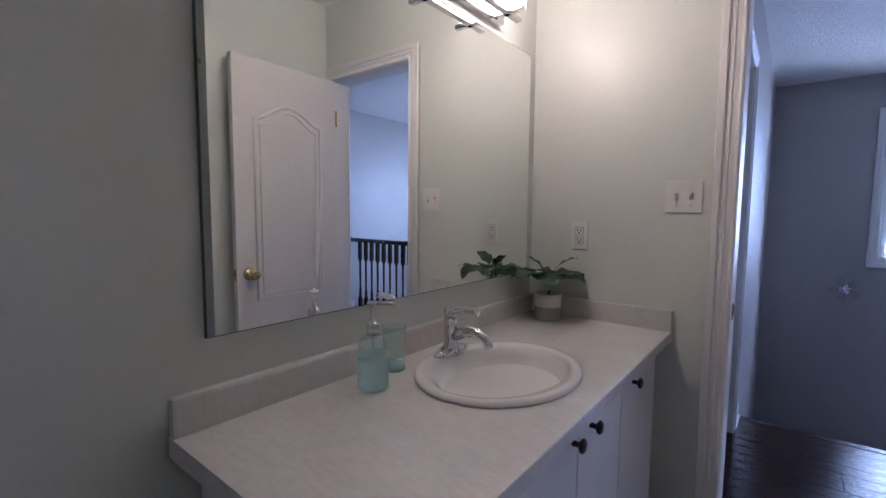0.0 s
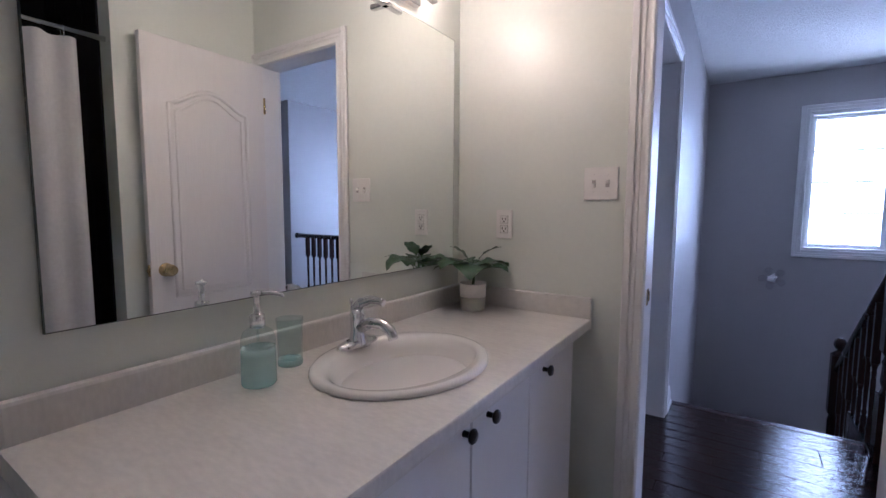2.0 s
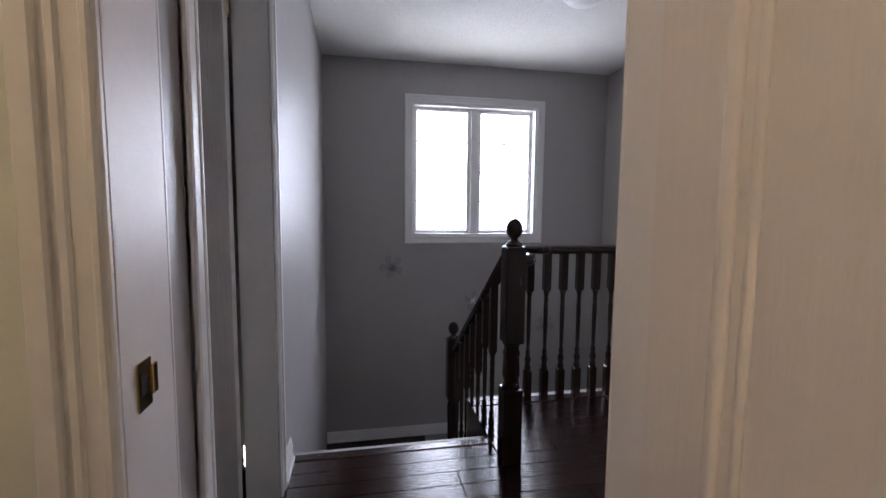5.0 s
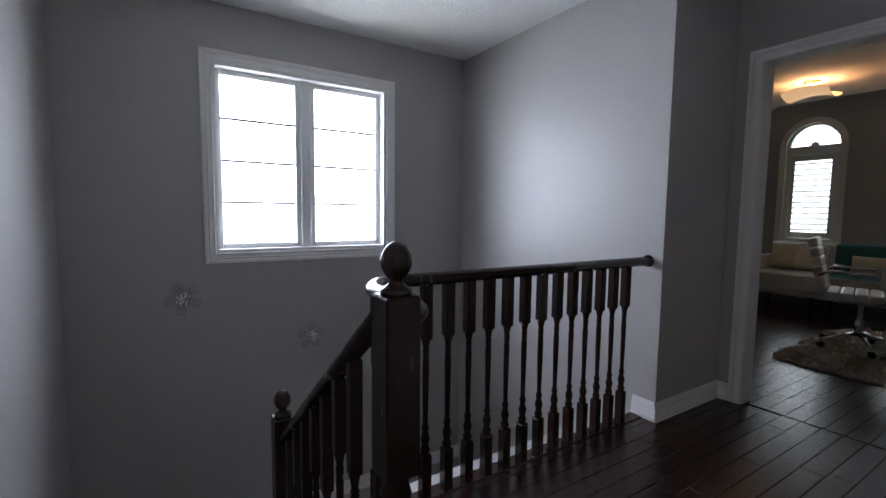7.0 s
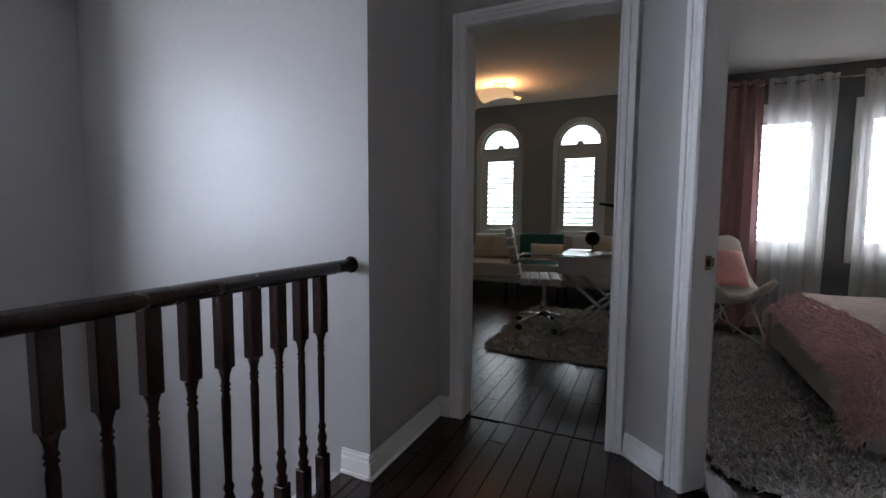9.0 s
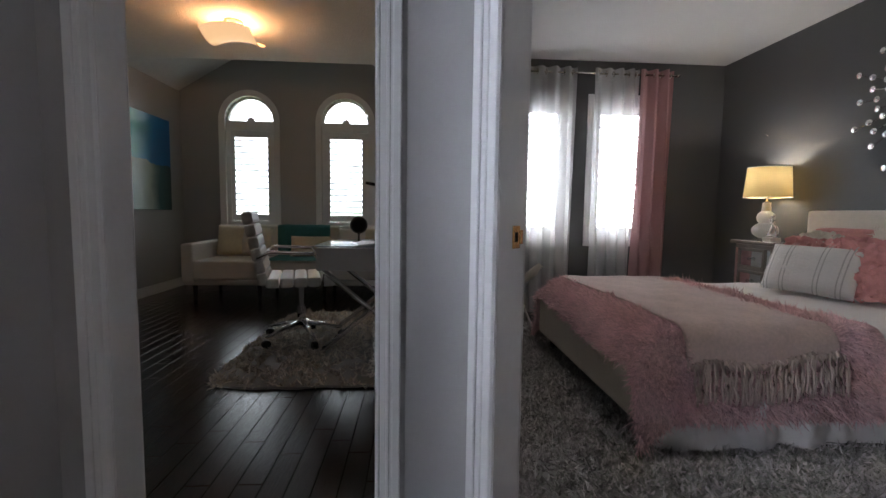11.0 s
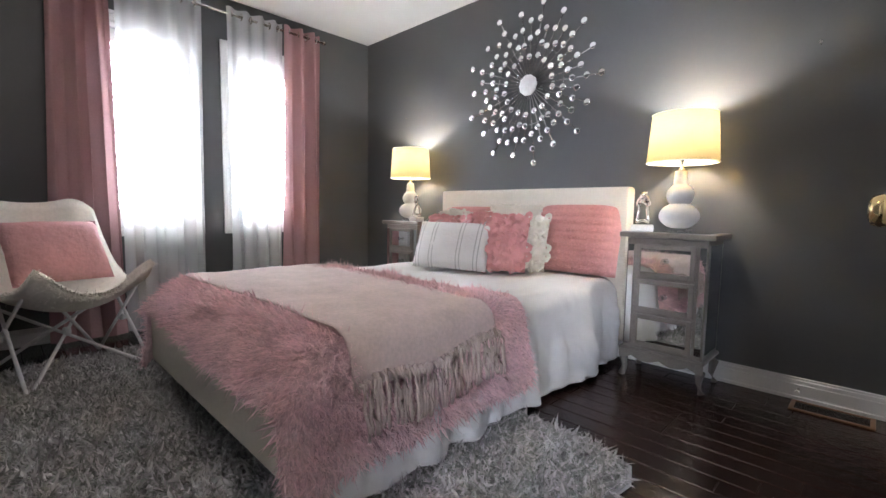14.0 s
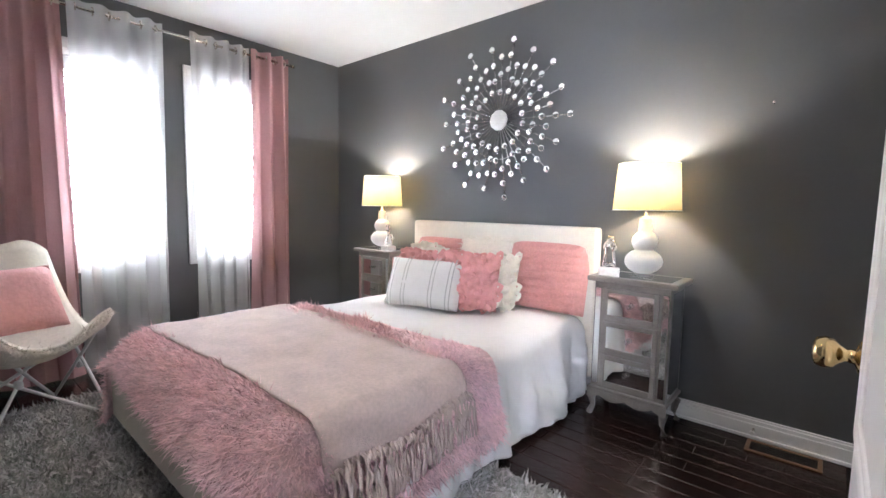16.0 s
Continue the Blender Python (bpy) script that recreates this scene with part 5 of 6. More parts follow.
part("ring", sweep(bm_new(), [(0.27 * math.cos(a), 0.012, 0.27 * math.sin(a)) for a in [q * math.pi / 30 for q in range(60)]], 0.003, 6, closed=True, up=(0, 1, 0)), SPOKE, sb)
disc = finish("disc", lathe(bm_new(), [(0.021, 0), (0.022, 0.004), (0.021, 0.008), (0.017, 0.0095), (0.0, 0.0095)], 12, pose(0, 0, 0, -90, 0, 0)), MIRROR)
spokes = 36
random.seed(21)
for k in range(spokes):
    a = 2 * math.pi * k / spokes + 0.04
    R = (0.49, 0.41, 0.53, 0.37)[k % 4] + random.uniform(-0.015, 0.015)
    c, s = math.cos(a), math.sin(a)
    sp = part("spoke", sweep(bm_new(), [(0.05 * c, 0.012, 0.05 * s), (R * c, 0.026, R * s)], 0.0036, 6), SPOKE, sb)
    radii = ((R, R - 0.11, 0.27), (R, 0.31, 0.19), (R, R - 0.10, 0.34), (R, 0.28, 0.20))[k % 4]
    for r in radii:
        part("mirror_disc", disc, None, sp, m=pose(r * c, 0.02 + 0.012 * r / 0.5, r * s, random.uniform(-7, 7), 0, random.uniform(-7, 7)))

# windows, shutters and curtains of the bedroom
def louvers(parent, w, z0, z1, y, pitch=0.075, tilt=35, name="shutter_panel"):
    bm = bm_new()
    f = 0.05
    for a in ((0, f, z0, z1), (w - f, w, z0, z1), (f, w - f, z0, z0 + 0.085), (f, w - f, z1 - 0.085, z1)):
        box(bm, a[0], a[1], y, y + 0.028, a[2], a[3], 0.003)
    pn = part(name, bm, VINYL, parent)
    n = int((z1 - z0 - 0.17) / pitch)
    pitch = (z1 - z0 - 0.17) / n
    bm = bm_new()
    box(bm, f, w - f, -0.031, 0.031, -0.0045, 0.0045, 0.003)
    slat = finish("slat", bm, VINYL)
    for k in range(n):
        part("slat", slat, None, pn, m=pose(0, y + 0.014, z0 + 0.085 + (k + 0.5) * pitch, tilt, 0, 0))
    return pn


def shuttered(name, y0, w):
    t = thing(name, "white window with plantation shutters behind the sheers", "window", plane_pose((7.56, y0), (0, 1)), kind="structure")
    casing(t, w, 2.09, 0, -1, bottom=0.74, sill=True)
    bm = bm_new()
    for a in ((0, 0.03, 0.74, 2.09), (w - 0.03, w, 0.74, 2.09), (0.03, w - 0.03, 0.74, 0.77), (0.03, w - 0.03, 2.06, 2.09)):
        box(bm, a[0], a[1], 0.001, 0.17, a[2], a[3])
    part("window_frame", bm, VINYL, t)
    bm = bm_new()
    box(bm, 0.03, w - 0.03, 0.12, 0.125, 0.77, 2.06)
    part("pane", bm, PANE, t).visible_shadow = False
    louvers(t, w - 0.06, 0.772, 2.058, 0.03, tilt=22).location.x = 0.03


shuttered("window_2", 1.06, 0.56)
shuttered("window_3", 1.91, 0.56)
SHEER = cloth("white_sheer", (0.88, 0.88, 0.88), 0.65, clear=0.36, scale=400)
PINKC = cloth("dusty_pink_curtain", (0.53, 0.33, 0.335), 0.05, scale=90)
NICKEL = material("brushed_nickel", (0.62, 0.58, 0.52), 0.25, metal=1)
RODX, RODZ = 7.44, 2.325


def curtain(name, label, y0, y1, mat, folds, amp, z_low=0.02, spread=0.0, rings=5, pool=0.0):
    t = thing(name, label, "curtain", pose(RODX, y0, 0))
    w = y1 - y0
    def f(u, v):
        z = RODZ + 0.05 - (RODZ + 0.05 - z_low) * v
        a = amp * (0.75 + 0.35 * v + 0.2 * math.sin(5 * u + 2 * v))
        y = w * u + spread * (u - 0.4) * v + 0.014 * math.sin(folds * 4 * math.pi * u + v * 1.5) * v
        x = a * math.sin(folds * 2 * math.pi * u + 0.4 * v + 0.5 * math.sin(3 * v + u * 4)) - pool * max(0, v - 0.93) * 8 * (0.5 + 0.5 * math.sin(u * 19))
        return Vector((x, y, max(z, 0.012)))
    part("panel", surf(bm_new(), int(folds * 18), 26, f), mat, t)
    for k in range(rings):
        u = (k + 0.5) / rings
        p = f(u, 0.024)
        part("grommet", sweep(bm_new(), [(0.024 * math.cos(a), p.y, RODZ + 0.024 * math.sin(a)) for a in [q * math.pi / 8 for q in range(16)]], 0.005, 6, closed=True, up=(0, 1, 0)), NICKEL, t, "nickel grommet")
    return t


curtain("pink_curtain", "dusty pink curtain panel with nickel grommets", 0.90, 1.23, PINKC, 3, 0.045, rings=4, spread=0.03)
curtain("sheer_curtain", "white sheer curtain panel over the window", 1.24, 1.68, SHEER, 4, 0.035, rings=6, spread=-0.04)
curtain("sheer_curtain", "white sheer curtain panel over the window", 1.85, 2.37, SHEER, 4, 0.035, rings=6, spread=-0.02)
curtain("pink_curtain", "dusty pink curtain panel pooling on the floor", 2.40, 2.70, PINKC, 3, 0.05, rings=4, spread=0.10, pool=0.14)
rod = thing("curtain_rod", "thin brushed nickel curtain rod below the ceiling", "curtain rod", pose(RODX, 0.86, RODZ))
part("rod", sweep(bm_new(), [(0, 0, 0), (0, 1.93, 0)], 0.0095, 10), NICKEL, rod)
for y in (0, 1.93):
    part("finial", lathe(bm_new(), [(0.014, -0.012), (0.014, 0.012)], 12, pose(0, y, 0, 90, 0, 0)), NICKEL, rod)
for y in (0.05, 0.98, 1.88):
    bm = bm_new()
    box(bm, 0, 0.118, y - 0.006, y + 0.006, -0.006, 0.006), box(bm, 0.113, 0.119, y - 0.015, y + 0.015, -0.035, 0.035, 0.002)
    part("bracket", bm, NICKEL, rod)

# butterfly chair
WHITEM = material("white_metal", (0.74, 0.73, 0.72), 0.35)
FURW = material("white_faux_fur", (0.80, 0.75, 0.66), 0.9, var=0.15, scale=7, island=0.4, spec=0.1)
ch = thing("butterfly_chair", "white metal folding butterfly chair with a faux-fur seat", "chair", pose(6.86, 2.74, 0, 0, 0, 108))
A, Bk = 0.27, 0.25
legs = [((-A, 0.27, 0.0), (A, -0.30, 0.40)), ((A, 0.27, 0.0), (-A, -0.30, 0.40)), ((-A, -0.27, 0.0), (0.235, 0.31, 0.54)), ((A, -0.27, 0.0), (-0.235, 0.31, 0.54)), ((-A, 0.27, 0.0), (-0.25, -0.05, 0.41)), ((A, 0.27, 0.0), (0.25, -0.05, 0.41)), ((-A, -0.27, 0.0), (-0.24, 0.30, 0.54)), ((A, -0.27, 0.0), (0.24, 0.30, 0.54))]
for p, q in legs:
    part("leg", sweep(bm_new(), [p, q], 0.0085, 8), WHITEM, ch)
for p in ((0, 0.0, 0.215), (0.27, 0.0, 0.24), (-0.27, 0.0, 0.24)):
    part("joint", sweep(bm_new(), [(p[0] - 0.012, p[1], p[2]), (p[0] + 0.012, p[1], p[2])], 0.022, 10), WHITEM, ch)


def sling(u, v):
    a, b = 2 * u - 1, v
    def through_three(z0, z1, z2):
        return z0 * (b - 0.4) * (b - 1) / 0.4 - z1 * b * (b - 1) / 0.24 + z2 * b * (b - 0.4) / 0.6
    k = abs(a) ** 2.2
    z = (1 - k) * through_three(0.44, 0.37, 0.88) + k * through_three(0.635, 0.46, 0.97)
    w = 0.25 + 0.13 * b - 0.06 * b * b
    e = max(0.0, abs(a) - 0.55) / 0.45
    z -= 0.13 * e * e * max(0.0, b - 0.55) / 0.45 + 0.05 * e ** 3 * max(0.0, 0.3 - b) / 0.3
    return Vector((a * w, 0.30 - 0.68 * b + 0.05 * k * (1 - b), z))


bm = surf(bm_new(), 24, 30, sling)
bmesh.ops.recalc_face_normals(bm, faces=bm.faces)
seat = part("fur_seat", bm, FURW, ch, "white faux-fur sling seat")
so = seat.modifiers.new("thickness", "SOLIDIFY")
so.thickness, so.offset = 0.035, 0
blades("seat_fur", ch, [(p, (n[0], n[1], abs(n[2]) + 0.1)) for p, n in scatter(sling, 26000, 15)] + [(tuple(sling(*q)), (0, 0.6, -0.2)) for q in np.random.default_rng(2).uniform((0, 0), (1, 0.03), (2500, 2))], FURW, 0.022, 0.0045, 0.35, 16, "white fur pile")
pk = thing("pink_cushion", "pink velvet cushion leaning in the butterfly chair", "cushion", pose(6.86, 2.74, 0, 0, 0, 108) @ pose(0, 0.05, 0.47, 30, 0, 0))
part("cushion", pillow(bm_new(), 0.47, 0.38, 0.16), material("pink_velvet", (0.68, 0.34, 0.33), 0.7, var=0.12, bump=0.5, bscale=40), pk)

# bedroom fill light: added, out of view, to brighten the foot of the bed
bl = thing("bedroom_fill_light", "added unseen dome light that brightens the foot of the bed", "ceiling light", pose(4.85, 2.72, H - 0.002))
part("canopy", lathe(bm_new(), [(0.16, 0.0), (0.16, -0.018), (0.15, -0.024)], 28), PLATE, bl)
part("dome", lathe(bm_new(), [(0.148, -0.024), (0.14, -0.05), (0.10, -0.082), (0.05, -0.096), (0.0, -0.1)], 28), glow("fill_dome_glow", (1.0, 0.88, 0.76), 14.0), bl, "glowing dome of the added fill light")

# floor vent, hooks
vent = thing("floor_vent", "brown metal floor register beside the baseboard", "floor vent", pose(3.79, 0.335, 0.0))
VENTM = material("bronze_vent", (0.20, 0.11, 0.055), 0.4, metal=0.4)
bm = bm_new()
for a in ((0, 0.29, 0, 0.018), (0, 0.29, 0.117, 0.135), (0, 0.018, 0.018, 0.117), (0.272, 0.29, 0.018, 0.117)):
    box(bm, a[0], a[1], a[2], a[3], 0.0005, 0.007, 0.002)
part("frame", bm, VENTM, vent)
bm = bm_new()
box(bm, 0.018, 0.272, 0.018, 0.117, 0.0005, 0.002)
part("well", bm, GAP, vent)
for k in range(9):
    bm = bm_new()
    box(bm, 0.018, 0.272, 0.026 + 0.0105 * k, 0.031 + 0.0105 * k, 0.002, 0.006)
    part("slat", bm, BRONZE, vent)
for x, z in ((4.09, 1.66), (6.95, 1.69)):
    h = thing("wall_nail", "small bare nail in the charcoal wall", "nail", pose(x, 0.30, z))
    part("shank", sweep(bm_new(), [(0, 0, 0), (0, 0.022, 0.006)], 0.002, 6), NICKEL, h)
    part("head", lathe(bm_new(), [(0.006, 0), (0.006, 0.002)], 8, pose(0, 0.022, 0.006, -90, 0, 0)), NICKEL, h)
stop = thing("door_stop", "small metal door stop on the baseboard", "door stop", pose(4.06, 0.322, 0.055))
part("spring", sweep(bm_new(), [(0, 0, 0), (0, 0.05, 0)], 0.006, 8), NICKEL, stop)
part("tip", lathe(bm_new(), [(0.011, 0), (0.011, 0.014)], 10, pose(0, 0.05, 0, -90, 0, 0)), PLATE, stop)

# ---- office ----
for k, y in enumerate(WINS):
    t = thing("window_%d" % (4 + k), "white arched window with plantation shutters in the office", "window", plane_pose((9.2, y), (0, 1)), kind="structure")
    bm = bm_new()
    def band(u, v, r0=0.31, r1=0.385):
        q = u * 3
        r = r0 + (r1 - r0) * v
        if q < 1:
            x, z = 0.31 - r, 0.80 + 1.34 * q
        elif q < 2:
            a = math.pi * (1 - (q - 1))
            x, z = 0.31 + r * math.cos(a), 2.14 + r * math.sin(a)
        else:
            x, z = 0.31 + r, 2.14 - 1.34 * (q - 2)
        return Vector((x, -0.018 + 0.008 * (1 - v), z))
    surf(bm, 60, 3, band)
    surf(bm, 60, 1, lambda u, v: band(u, 1) + Vector((0, 0.018 * v, 0)))
    surf(bm, 60, 1, lambda u, v: band(u, 0) + Vector((0, 0.17 * v, 0)))
    part("arched_casing", bm, TRIM, t)
    bm = bm_new()
    box(bm, -0.08, 0.70, -0.03, 0.0, 0.76, 0.80, 0.004)
    part("window_sill", bm, TRIM, t)
    bm = bm_new()
    box(bm, 0.0, 0.62, 0.03, 0.09, 2.02, 2.14, 0.004), box(bm, 0.0, 0.05, 0.031, 0.089, 0.80, 2.02), box(bm, 0.57, 0.62, 0.031, 0.089, 0.80, 2.02), box(bm, 0.05, 0.57, 0.031, 0.089, 0.80, 0.84)
    part("window_frame", bm, VINYL, t)
    bm = bm_new()
    for a in (45, 90, 135):
        c, s = math.cos(radians(a)), math.sin(radians(a))
        sweep(bm, [(0.31 + 0.05 * c, 0.07, 2.14 + 0.05 * s), (0.31 + 0.31 * c, 0.07, 2.14 + 0.31 * s)], 0.005, 6)
    sweep(bm, [(0.31 + 0.295 * math.cos(a), 0.07, 2.14 + 0.295 * math.sin(a)) for a in [q * math.pi / 20 for q in range(21)]], 0.016, 6)
    lathe(bm, [(0.05, -0.01), (0.05, 0.01)], 16, pose(0.31, 0.07, 2.145, 90, 0, 0))
    part("fan_bars", bm, VINYL, t)
    bm = bm_new()
    box(bm, 0.0, 0.62, 0.12, 0.124, 0.80, 2.46)
    part("pane", bm, PANE, t).visible_shadow = False
    louvers(t, 0.52, 0.842, 2.018, 0.045, tilt=24).location.x = 0.05

SOFA = material("white_upholstery", (0.70, 0.68, 0.65), 0.85, var=0.04, bump=0.2, bscale=150)
TEAL = material("teal_fabric", (0.05, 0.20, 0.21), 0.85, var=0.15, bump=0.3, bscale=90)
CREAM = material("cream_fabric", (0.66, 0.60, 0.46), 0.9, var=0.1, bump=0.3, bscale=60)
sofa = thing("sofa", "white upholstered sofa on black legs under the office windows", "sofa", pose(8.62, 4.72, 0, 0, 0, 90))
SW = 1.13
for nm, dims in (("seat", (-SW + 0.13, SW - 0.13, -0.0, 0.62, 0.24, 0.44)), ("backrest", (-SW + 0.13, SW - 0.13, -0.22, -0.02, 0.24, 0.80)), ("armrest", (-SW, -SW + 0.125, -0.22, 0.6, 0.2, 0.62)), ("armrest", (SW - 0.125, SW, -0.22, 0.6, 0.2, 0.62)), ("frame", (-SW + 0.02, SW - 0.02, -0.2, 0.58, 0.17, 0.235))):
    bm = bm_new()
    box(bm, *dims, 0.03, 3)
    part(nm, bm, SOFA, sofa)
for x in (-SW + 0.1, -0.35, 0.35, SW - 0.1):
    for y in (-0.12, 0.5):
        part("leg", sweep(bm_new(), [(x, y, 0.175), (x, y, 0.0)], [0.026, 0.018], 8), BLACKW, sofa)
SP = pose(8.62, 4.72, 0, 0, 0, 90)
for x, w, h, mt, lb in ((0.80, 0.40, 0.38, CREAM, "cream square cushion on the white sofa"), (0.55, 0.42, 0.36, SOFA, "white square cushion on the white sofa"), (-0.62, 0.42, 0.36, SOFA, "white square cushion on the white sofa"), (-0.85, 0.36, 0.36, CREAM, "cream square cushion on the white sofa")):
    c = thing("sofa_cushion", lb, "cushion", SP @ pose(x, 0.08, 0.442, 14, 0, 0), "cushions on the sofa")
    part("cushion", pillow(bm_new(), w, h, 0.14), mt, c)
c = thing("lumbar_cushion", "pale patterned lumbar cushion before the teal throw", "cushion", SP @ pose(-0.12, 0.16, 0.442, 14, 0, 0))
part("cushion", pillow(bm_new(), 0.5, 0.26, 0.12), CREAM, c)
tt = thing("teal_throw", "teal throw draped over the sofa back and seat", "throw", SP)
bm = surf(bm_new(), 12, 30, lambda u, v: Vector((-0.32 + 0.62 * u, -0.235 + 0.215 * min(1, v * 5) if v < 0.2 else (-0.012 + 0.03 * (v - 0.2) if v < 0.55 else min(0.63, -0.0 + 0.63 * (v - 0.55) / 0.4)), (0.812 if v < 0.2 else (0.812 - 0.362 * (v - 0.2) / 0.35 if v < 0.55 else 0.449)) + 0.004 * math.sin(u * 30))))
part("cloth", bm, TEAL, tt)
shag_rug("office_rug", pose(6.55, 3.95, 0), 1.85, 1.20, "cream shag rug beneath the glass desk", CREAMRUG, 9000, 0.04, 8)

# swivel chair
WLEATH = material("white_leather", (0.72, 0.71, 0.70), 0.35, var=0.04, bump=0.15, bscale=90)
oc = thing("office_chair", "white ribbed leather swivel chair with chrome arms and base", "office chair", pose(6.52, 4.22, 0.02, 0, 0, 194))
for k in range(5):
    bm = bm_new()
    box(bm, -0.24, 0.24, -0.23 + 0.092 * k, -0.142 + 0.092 * k, 0.43, 0.50, 0.02, 2)
    part("seat_pad", bm, WLEATH, oc)
for k in range(6):
    bm = bm_new()
    box(bm, -0.23, 0.23, -0.035, 0.035, -0.05 + 0.085 * k, 0.032 + 0.085 * k, 0.02, 2, m=pose(0, -0.25, 0.50, 12, 0, 0))
    part("back_pad", bm, WLEATH, oc)
for s in (-1, 1):
    part("armrest", sweep(bm_new(), [(s * 0.25, -0.28, 0.64), (s * 0.275, -0.2, 0.68), (s * 0.275, 0.08, 0.67), (s * 0.27, 0.16, 0.58), (s * 0.25, 0.14, 0.44), (s * 0.2, 0.1, 0.42)], 0.012, 8), CHROME, oc)
part("column", lathe(bm_new(), [(0.03, 0.11), (0.03, 0.25), (0.018, 0.26), (0.018, 0.43)], 16), CHROME, oc)
for k in range(5):
    a = 2 * math.pi * k / 5 + 0.3
    c, s = math.cos(a), math.sin(a)
    part("base_leg", sweep(bm_new(), [(0.02 * c, 0.02 * s, 0.13), (0.15 * c, 0.15 * s, 0.11), (0.29 * c, 0.29 * s, 0.075)], [0.022, 0.016, 0.011], 8), CHROME, oc)
    w = part("caster", sweep(bm_new(), [(0.29 * c - 0.018 * s, 0.29 * s + 0.018 * c, 0.028), (0.29 * c + 0.018 * s, 0.29 * s - 0.018 * c, 0.028)], 0.027, 14), BLACKW, oc, "black twin caster")
# desk
desk = thing("desk", "white desk with crossed chrome legs in the office", "desk", pose(6.62, 3.68, 0.0))
bm = bm_new()
box(bm, -0.42, 0.30, -0.36, 0.36, 0.58, 0.735, 0.004)
part("desk_body", bm, WLEATH, desk)
bm = bm_new()
box(bm, -0.44, 0.32, -0.38, 0.38, 0.74, 0.75, 0.003)
part("desktop", bm, glass("desk_glass", (0.8, 0.85, 0.85), 0.02, body=0.35), desk, "glass desk top")
for x in (-0.36, 0.24):
    for a, b in ((-0.33, 0.33), (0.33, -0.33)):
        bm = bm_new()
        sweep(bm, [(x, a, 0.0 + 0.022), (x, b, 0.58)], 0.018, 4)
        part("leg", bm, CHROME, desk)
orn = thing("desk_ornament", "round dark ornament on a stand upon the desk", "ornament", pose(6.55, 3.80, 0.7505))
part("disc", lathe(bm_new(), [(0.0, -0.03), (0.045, -0.022), (0.065, 0), (0.045, 0.022), (0.0, 0.03)], 20, pose(0, 0, 0.13, 0, 90, 0)), BRONZE, orn)
part("stand", lathe(bm_new(), [(0.045, 0.0), (0.045, 0.008), (0.008, 0.014), (0.007, 0.07)], 16), BRONZE, orn)
bk = thing("magazine", "open magazine lying on the desk", "magazine", pose(6.45, 3.62, 0.7505, 0, 0, 20))
for s in (-1, 1):
    part("page", surf(bm_new(), 8, 2, lambda u, v, s=s: Vector((0.30 * (v - 0.5), s * 0.21 * u, 0.002 + 0.012 * math.sin(math.pi * u ** 0.6)))), material("paper", (0.7, 0.7, 0.72), 0.4), bk)
dl = thing("desk_lamp", "slim dark desk lamp with a long arm", "desk lamp", pose(6.70, 3.42, 0.7505))
part("base", lathe(bm_new(), [(0.07, 0), (0.07, 0.012), (0.01, 0.018)], 20), BRONZE, dl)
part("arm", sweep(bm_new(), [(0, 0, 0.01), (0, 0, 0.36), (-0.05, 0.05, 0.40), (-0.05, 0.22, 0.425)], 0.007, 8), BRONZE, dl)
part("head", sweep(bm_new(), [(-0.05, 0.2, 0.425), (-0.05, 0.34, 0.45)], [0.016, 0.011], 8), BRONZE, dl)

# office ceiling light
cl = thing("ceiling_light", "lit wavy square glass ceiling light in the office", "ceiling light", pose(6.97, 4.84, 2.478))
part("canopy", lathe(bm_new(), [(0.07, 0.0), (0.065, -0.02), (0.012, -0.03), (0.012, -0.1)], 20), PLATE, cl)
bm = surf(bm_new(), 16, 16, lambda u, v: Vector((0.38 * (u - 0.5), 0.38 * (v - 0.5), -0.115 + 0.13 * ((u - 0.5) ** 2 - (v - 0.5) ** 2) * 1.2 - 0.02 * (1 - 4 * (u - 0.5) ** 2))))
part("glass_shade", bm, glow("amber_lit_glass", (1.0, 0.62, 0.32), 0.8), cl, "glowing wavy amber glass")
ol = new("ceiling_bulb", bpy.data.lights.new("ceiling_bulb", "POINT"))
ol.data.energy, ol.data.shadow_soft_size, ol.data.color = 15.0, 0.05, (1, 0.55, 0.25)
ol.location = (6.97, 4.84, 2.40)
# painting
pt = thing("abstract_painting", "unframed abstract canvas in blue, teal and cream", "painting", plane_pose((8.86, 6.388), (-1, 0)))
bm = bm_new()
box(bm, 0, 1.10, -0.035, 0, 0.97, 2.04, 0.003)
CANVAS = bpy.data.materials.new("abstract_canvas")
CANVAS.use_nodes = True
cn, cl2 = CANVAS.node_tree.nodes, CANVAS.node_tree.links
ctc, csp, cnz, crx, crz, cmx = (cn.new("ShaderNode" + k) for k in ("TexCoord", "SeparateXYZ", "TexNoise", "ValToRGB", "ValToRGB", "MixRGB"))
cl2.new(ctc.outputs["Generated"], cnz.inputs["Vector"])
cnz.inputs["Scale"].default_value = 3
cad = cn.new("ShaderNodeVectorMath")
cad.operation = "MULTIPLY_ADD"
cad.inputs[1].default_value = (0.25, 0.25, 0.25)
cl2.new(cnz.outputs["Color"], cad.inputs[0]), cl2.new(ctc.outputs["Generated"], cad.inputs[2]), cl2.new(cad.outputs[0], csp.inputs[0])
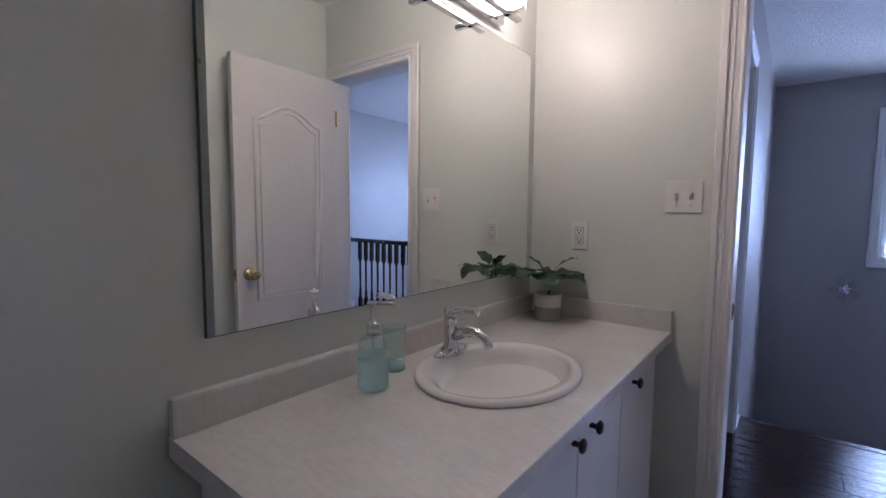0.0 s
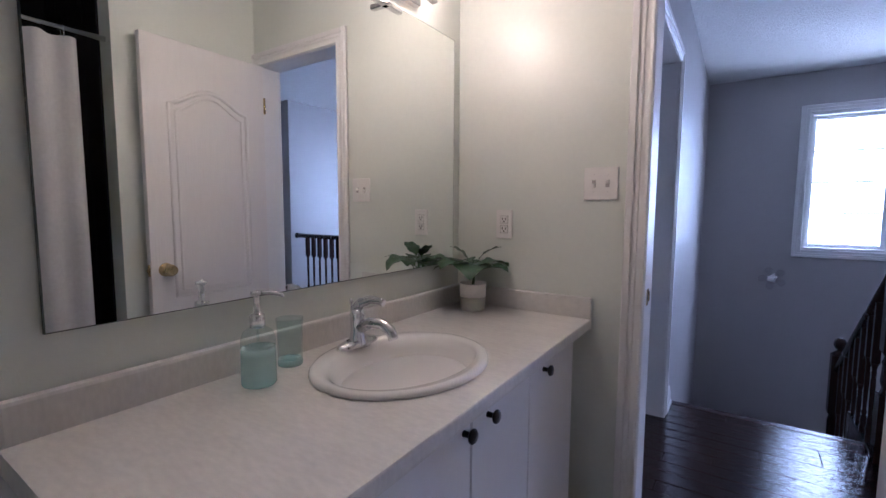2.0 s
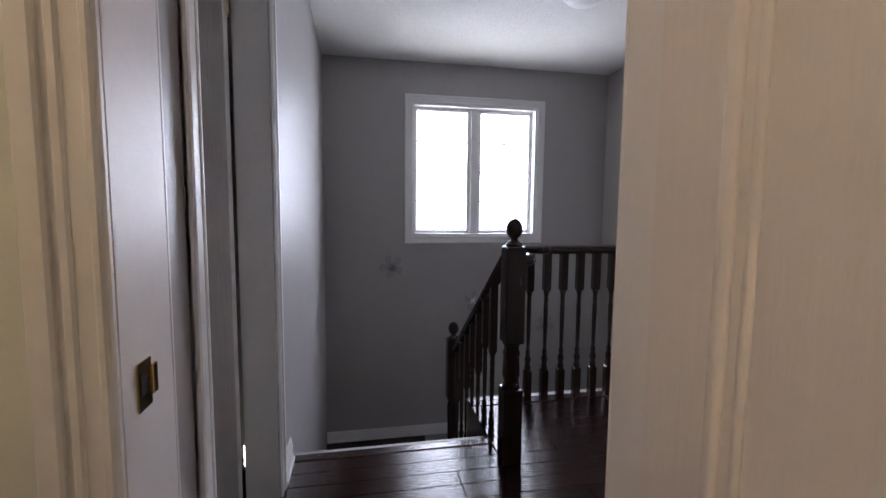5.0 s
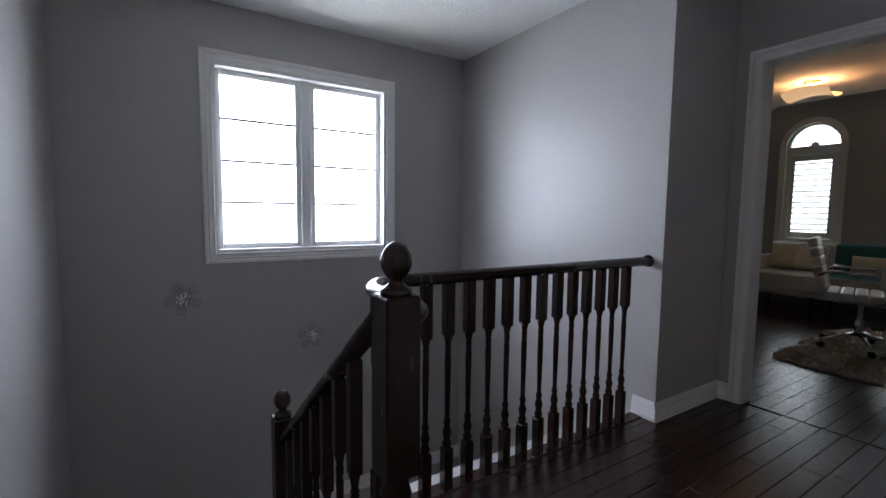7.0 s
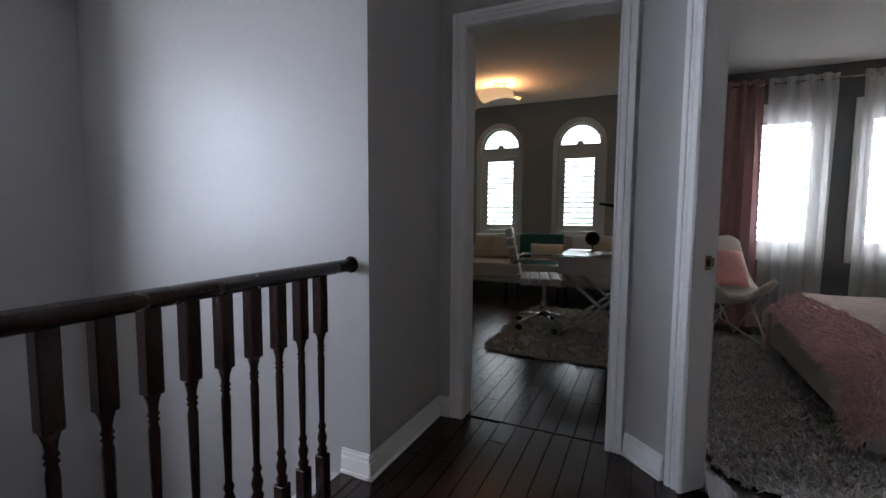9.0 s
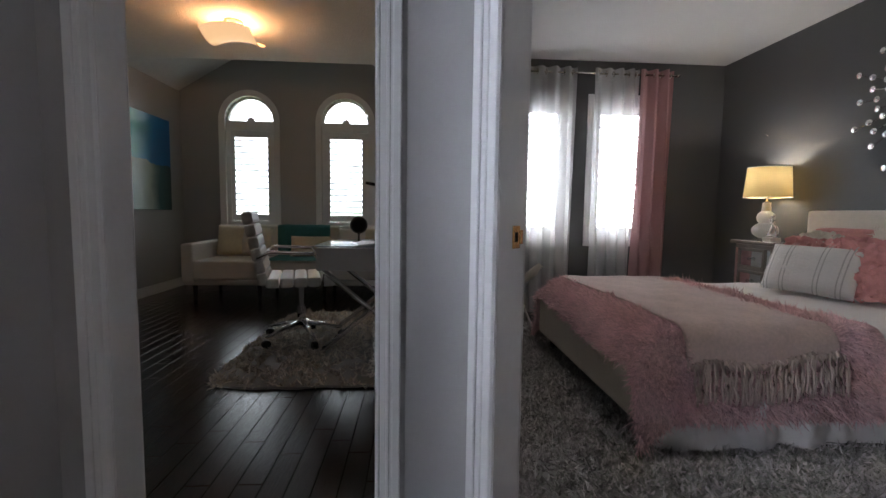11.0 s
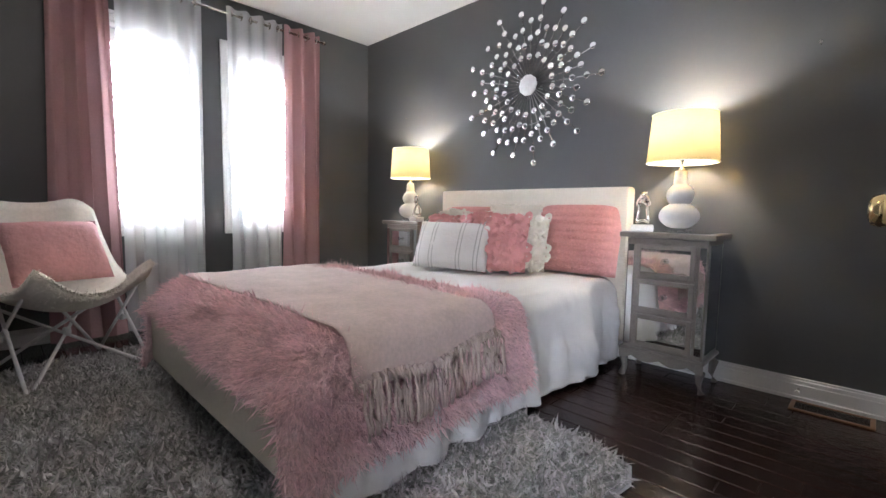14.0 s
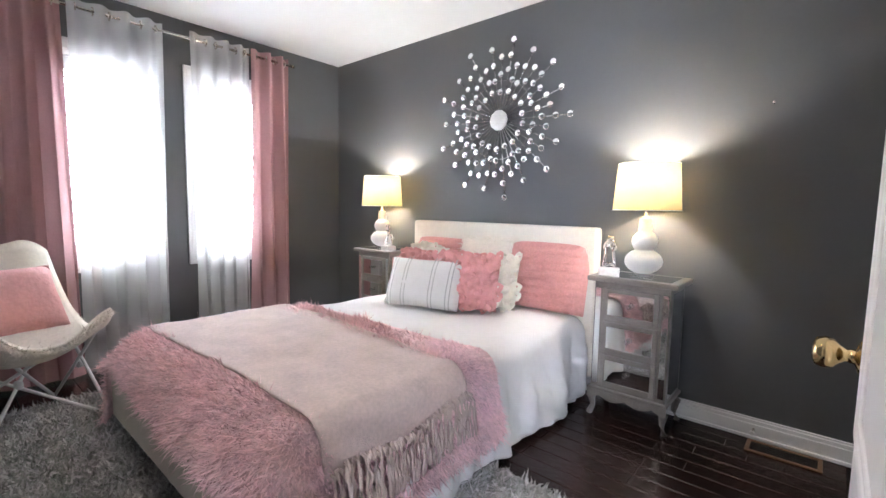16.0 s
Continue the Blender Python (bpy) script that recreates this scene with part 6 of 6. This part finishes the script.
for ramp, stops in ((crx, ((0.0, (0.02, 0.02, 0.02)), (0.35, (0.03, 0.10, 0.10)), (0.5, (0.30, 0.34, 0.26)), (1.0, (0.14, 0.26, 0.22)))), (crz, ((0.0, (0.01, 0.10, 0.30)), (0.45, (0.01, 0.16, 0.36)), (0.75, (0.06, 0.33, 0.30)), (1.0, (0.04, 0.25, 0.30))))):
    e = ramp.color_ramp.elements
    while len(e) < len(stops):
        e.new(0.5)
    for q, (pos, c) in zip(e, stops):
        q.position, q.color = pos, (*c, 1)
    cl2.new(csp.outputs["X"], ramp.inputs["Fac"])
cst = cn.new("ShaderNodeMath")
cst.operation = "GREATER_THAN"
cst.inputs[1].default_value = 0.62
cl2.new(csp.outputs["Z"], cst.inputs[0]), cl2.new(cst.outputs[0], cmx.inputs["Fac"])
cl2.new(crx.outputs["Color"], cmx.inputs["Color1"]), cl2.new(crz.outputs["Color"], cmx.inputs["Color2"])
cl2.new(cmx.outputs[0], cn["Principled BSDF"].inputs["Base Color"])
cn["Principled BSDF"].inputs["Roughness"].default_value = 0.3
part("canvas", bm, CANVAS, pt)

# ---- planks ----
random.seed(11)
PM = {}
def plank_mesh(L, w):
    key = (round(L / 0.05), round(w, 3))
    if key not in PM:
        bm = bm_new()
        l = key[0] * 0.05
        box(bm, 0.0012, l - 0.0012, 0.001, w - 0.001, -0.012, 0.0, 0.0015)
        PM[key] = finish("plank", bm, PLANK)
    return PM[key]
for ob, rects, _ in FLOORS:
    for x0, x1, y0, y1 in rects:
        n = max(1, round((y1 - y0) / 0.092))
        w = (y1 - y0) / n
        for i in range(n):
            y = y0 + i * w
            xs, xe = x0, x1
            if ob.name == "floor_bedroom" and y + w > 2.55:
                xs = max(xs, y + w + 1.10)
            if ob.name == "floor_hall" and x1 > 3.9 and y < 3.36:
                xe = min(xe, y + 1.12)
            x = xs
            first = True
            while x < xe - 0.03:
                L = random.choice((0.45, 0.6, 0.75, 0.9, 1.05, 1.2)) * (0.6 if first else 1)
                first = False
                if x + L > xe - 0.2:
                    L = xe - x
                L = max(0.05, round(L / 0.05) * 0.05)
                part("plank", plank_mesh(L, w), None, ob, m=pose(x, y, random.uniform(-0.0004, 0.0004)))
                x += L
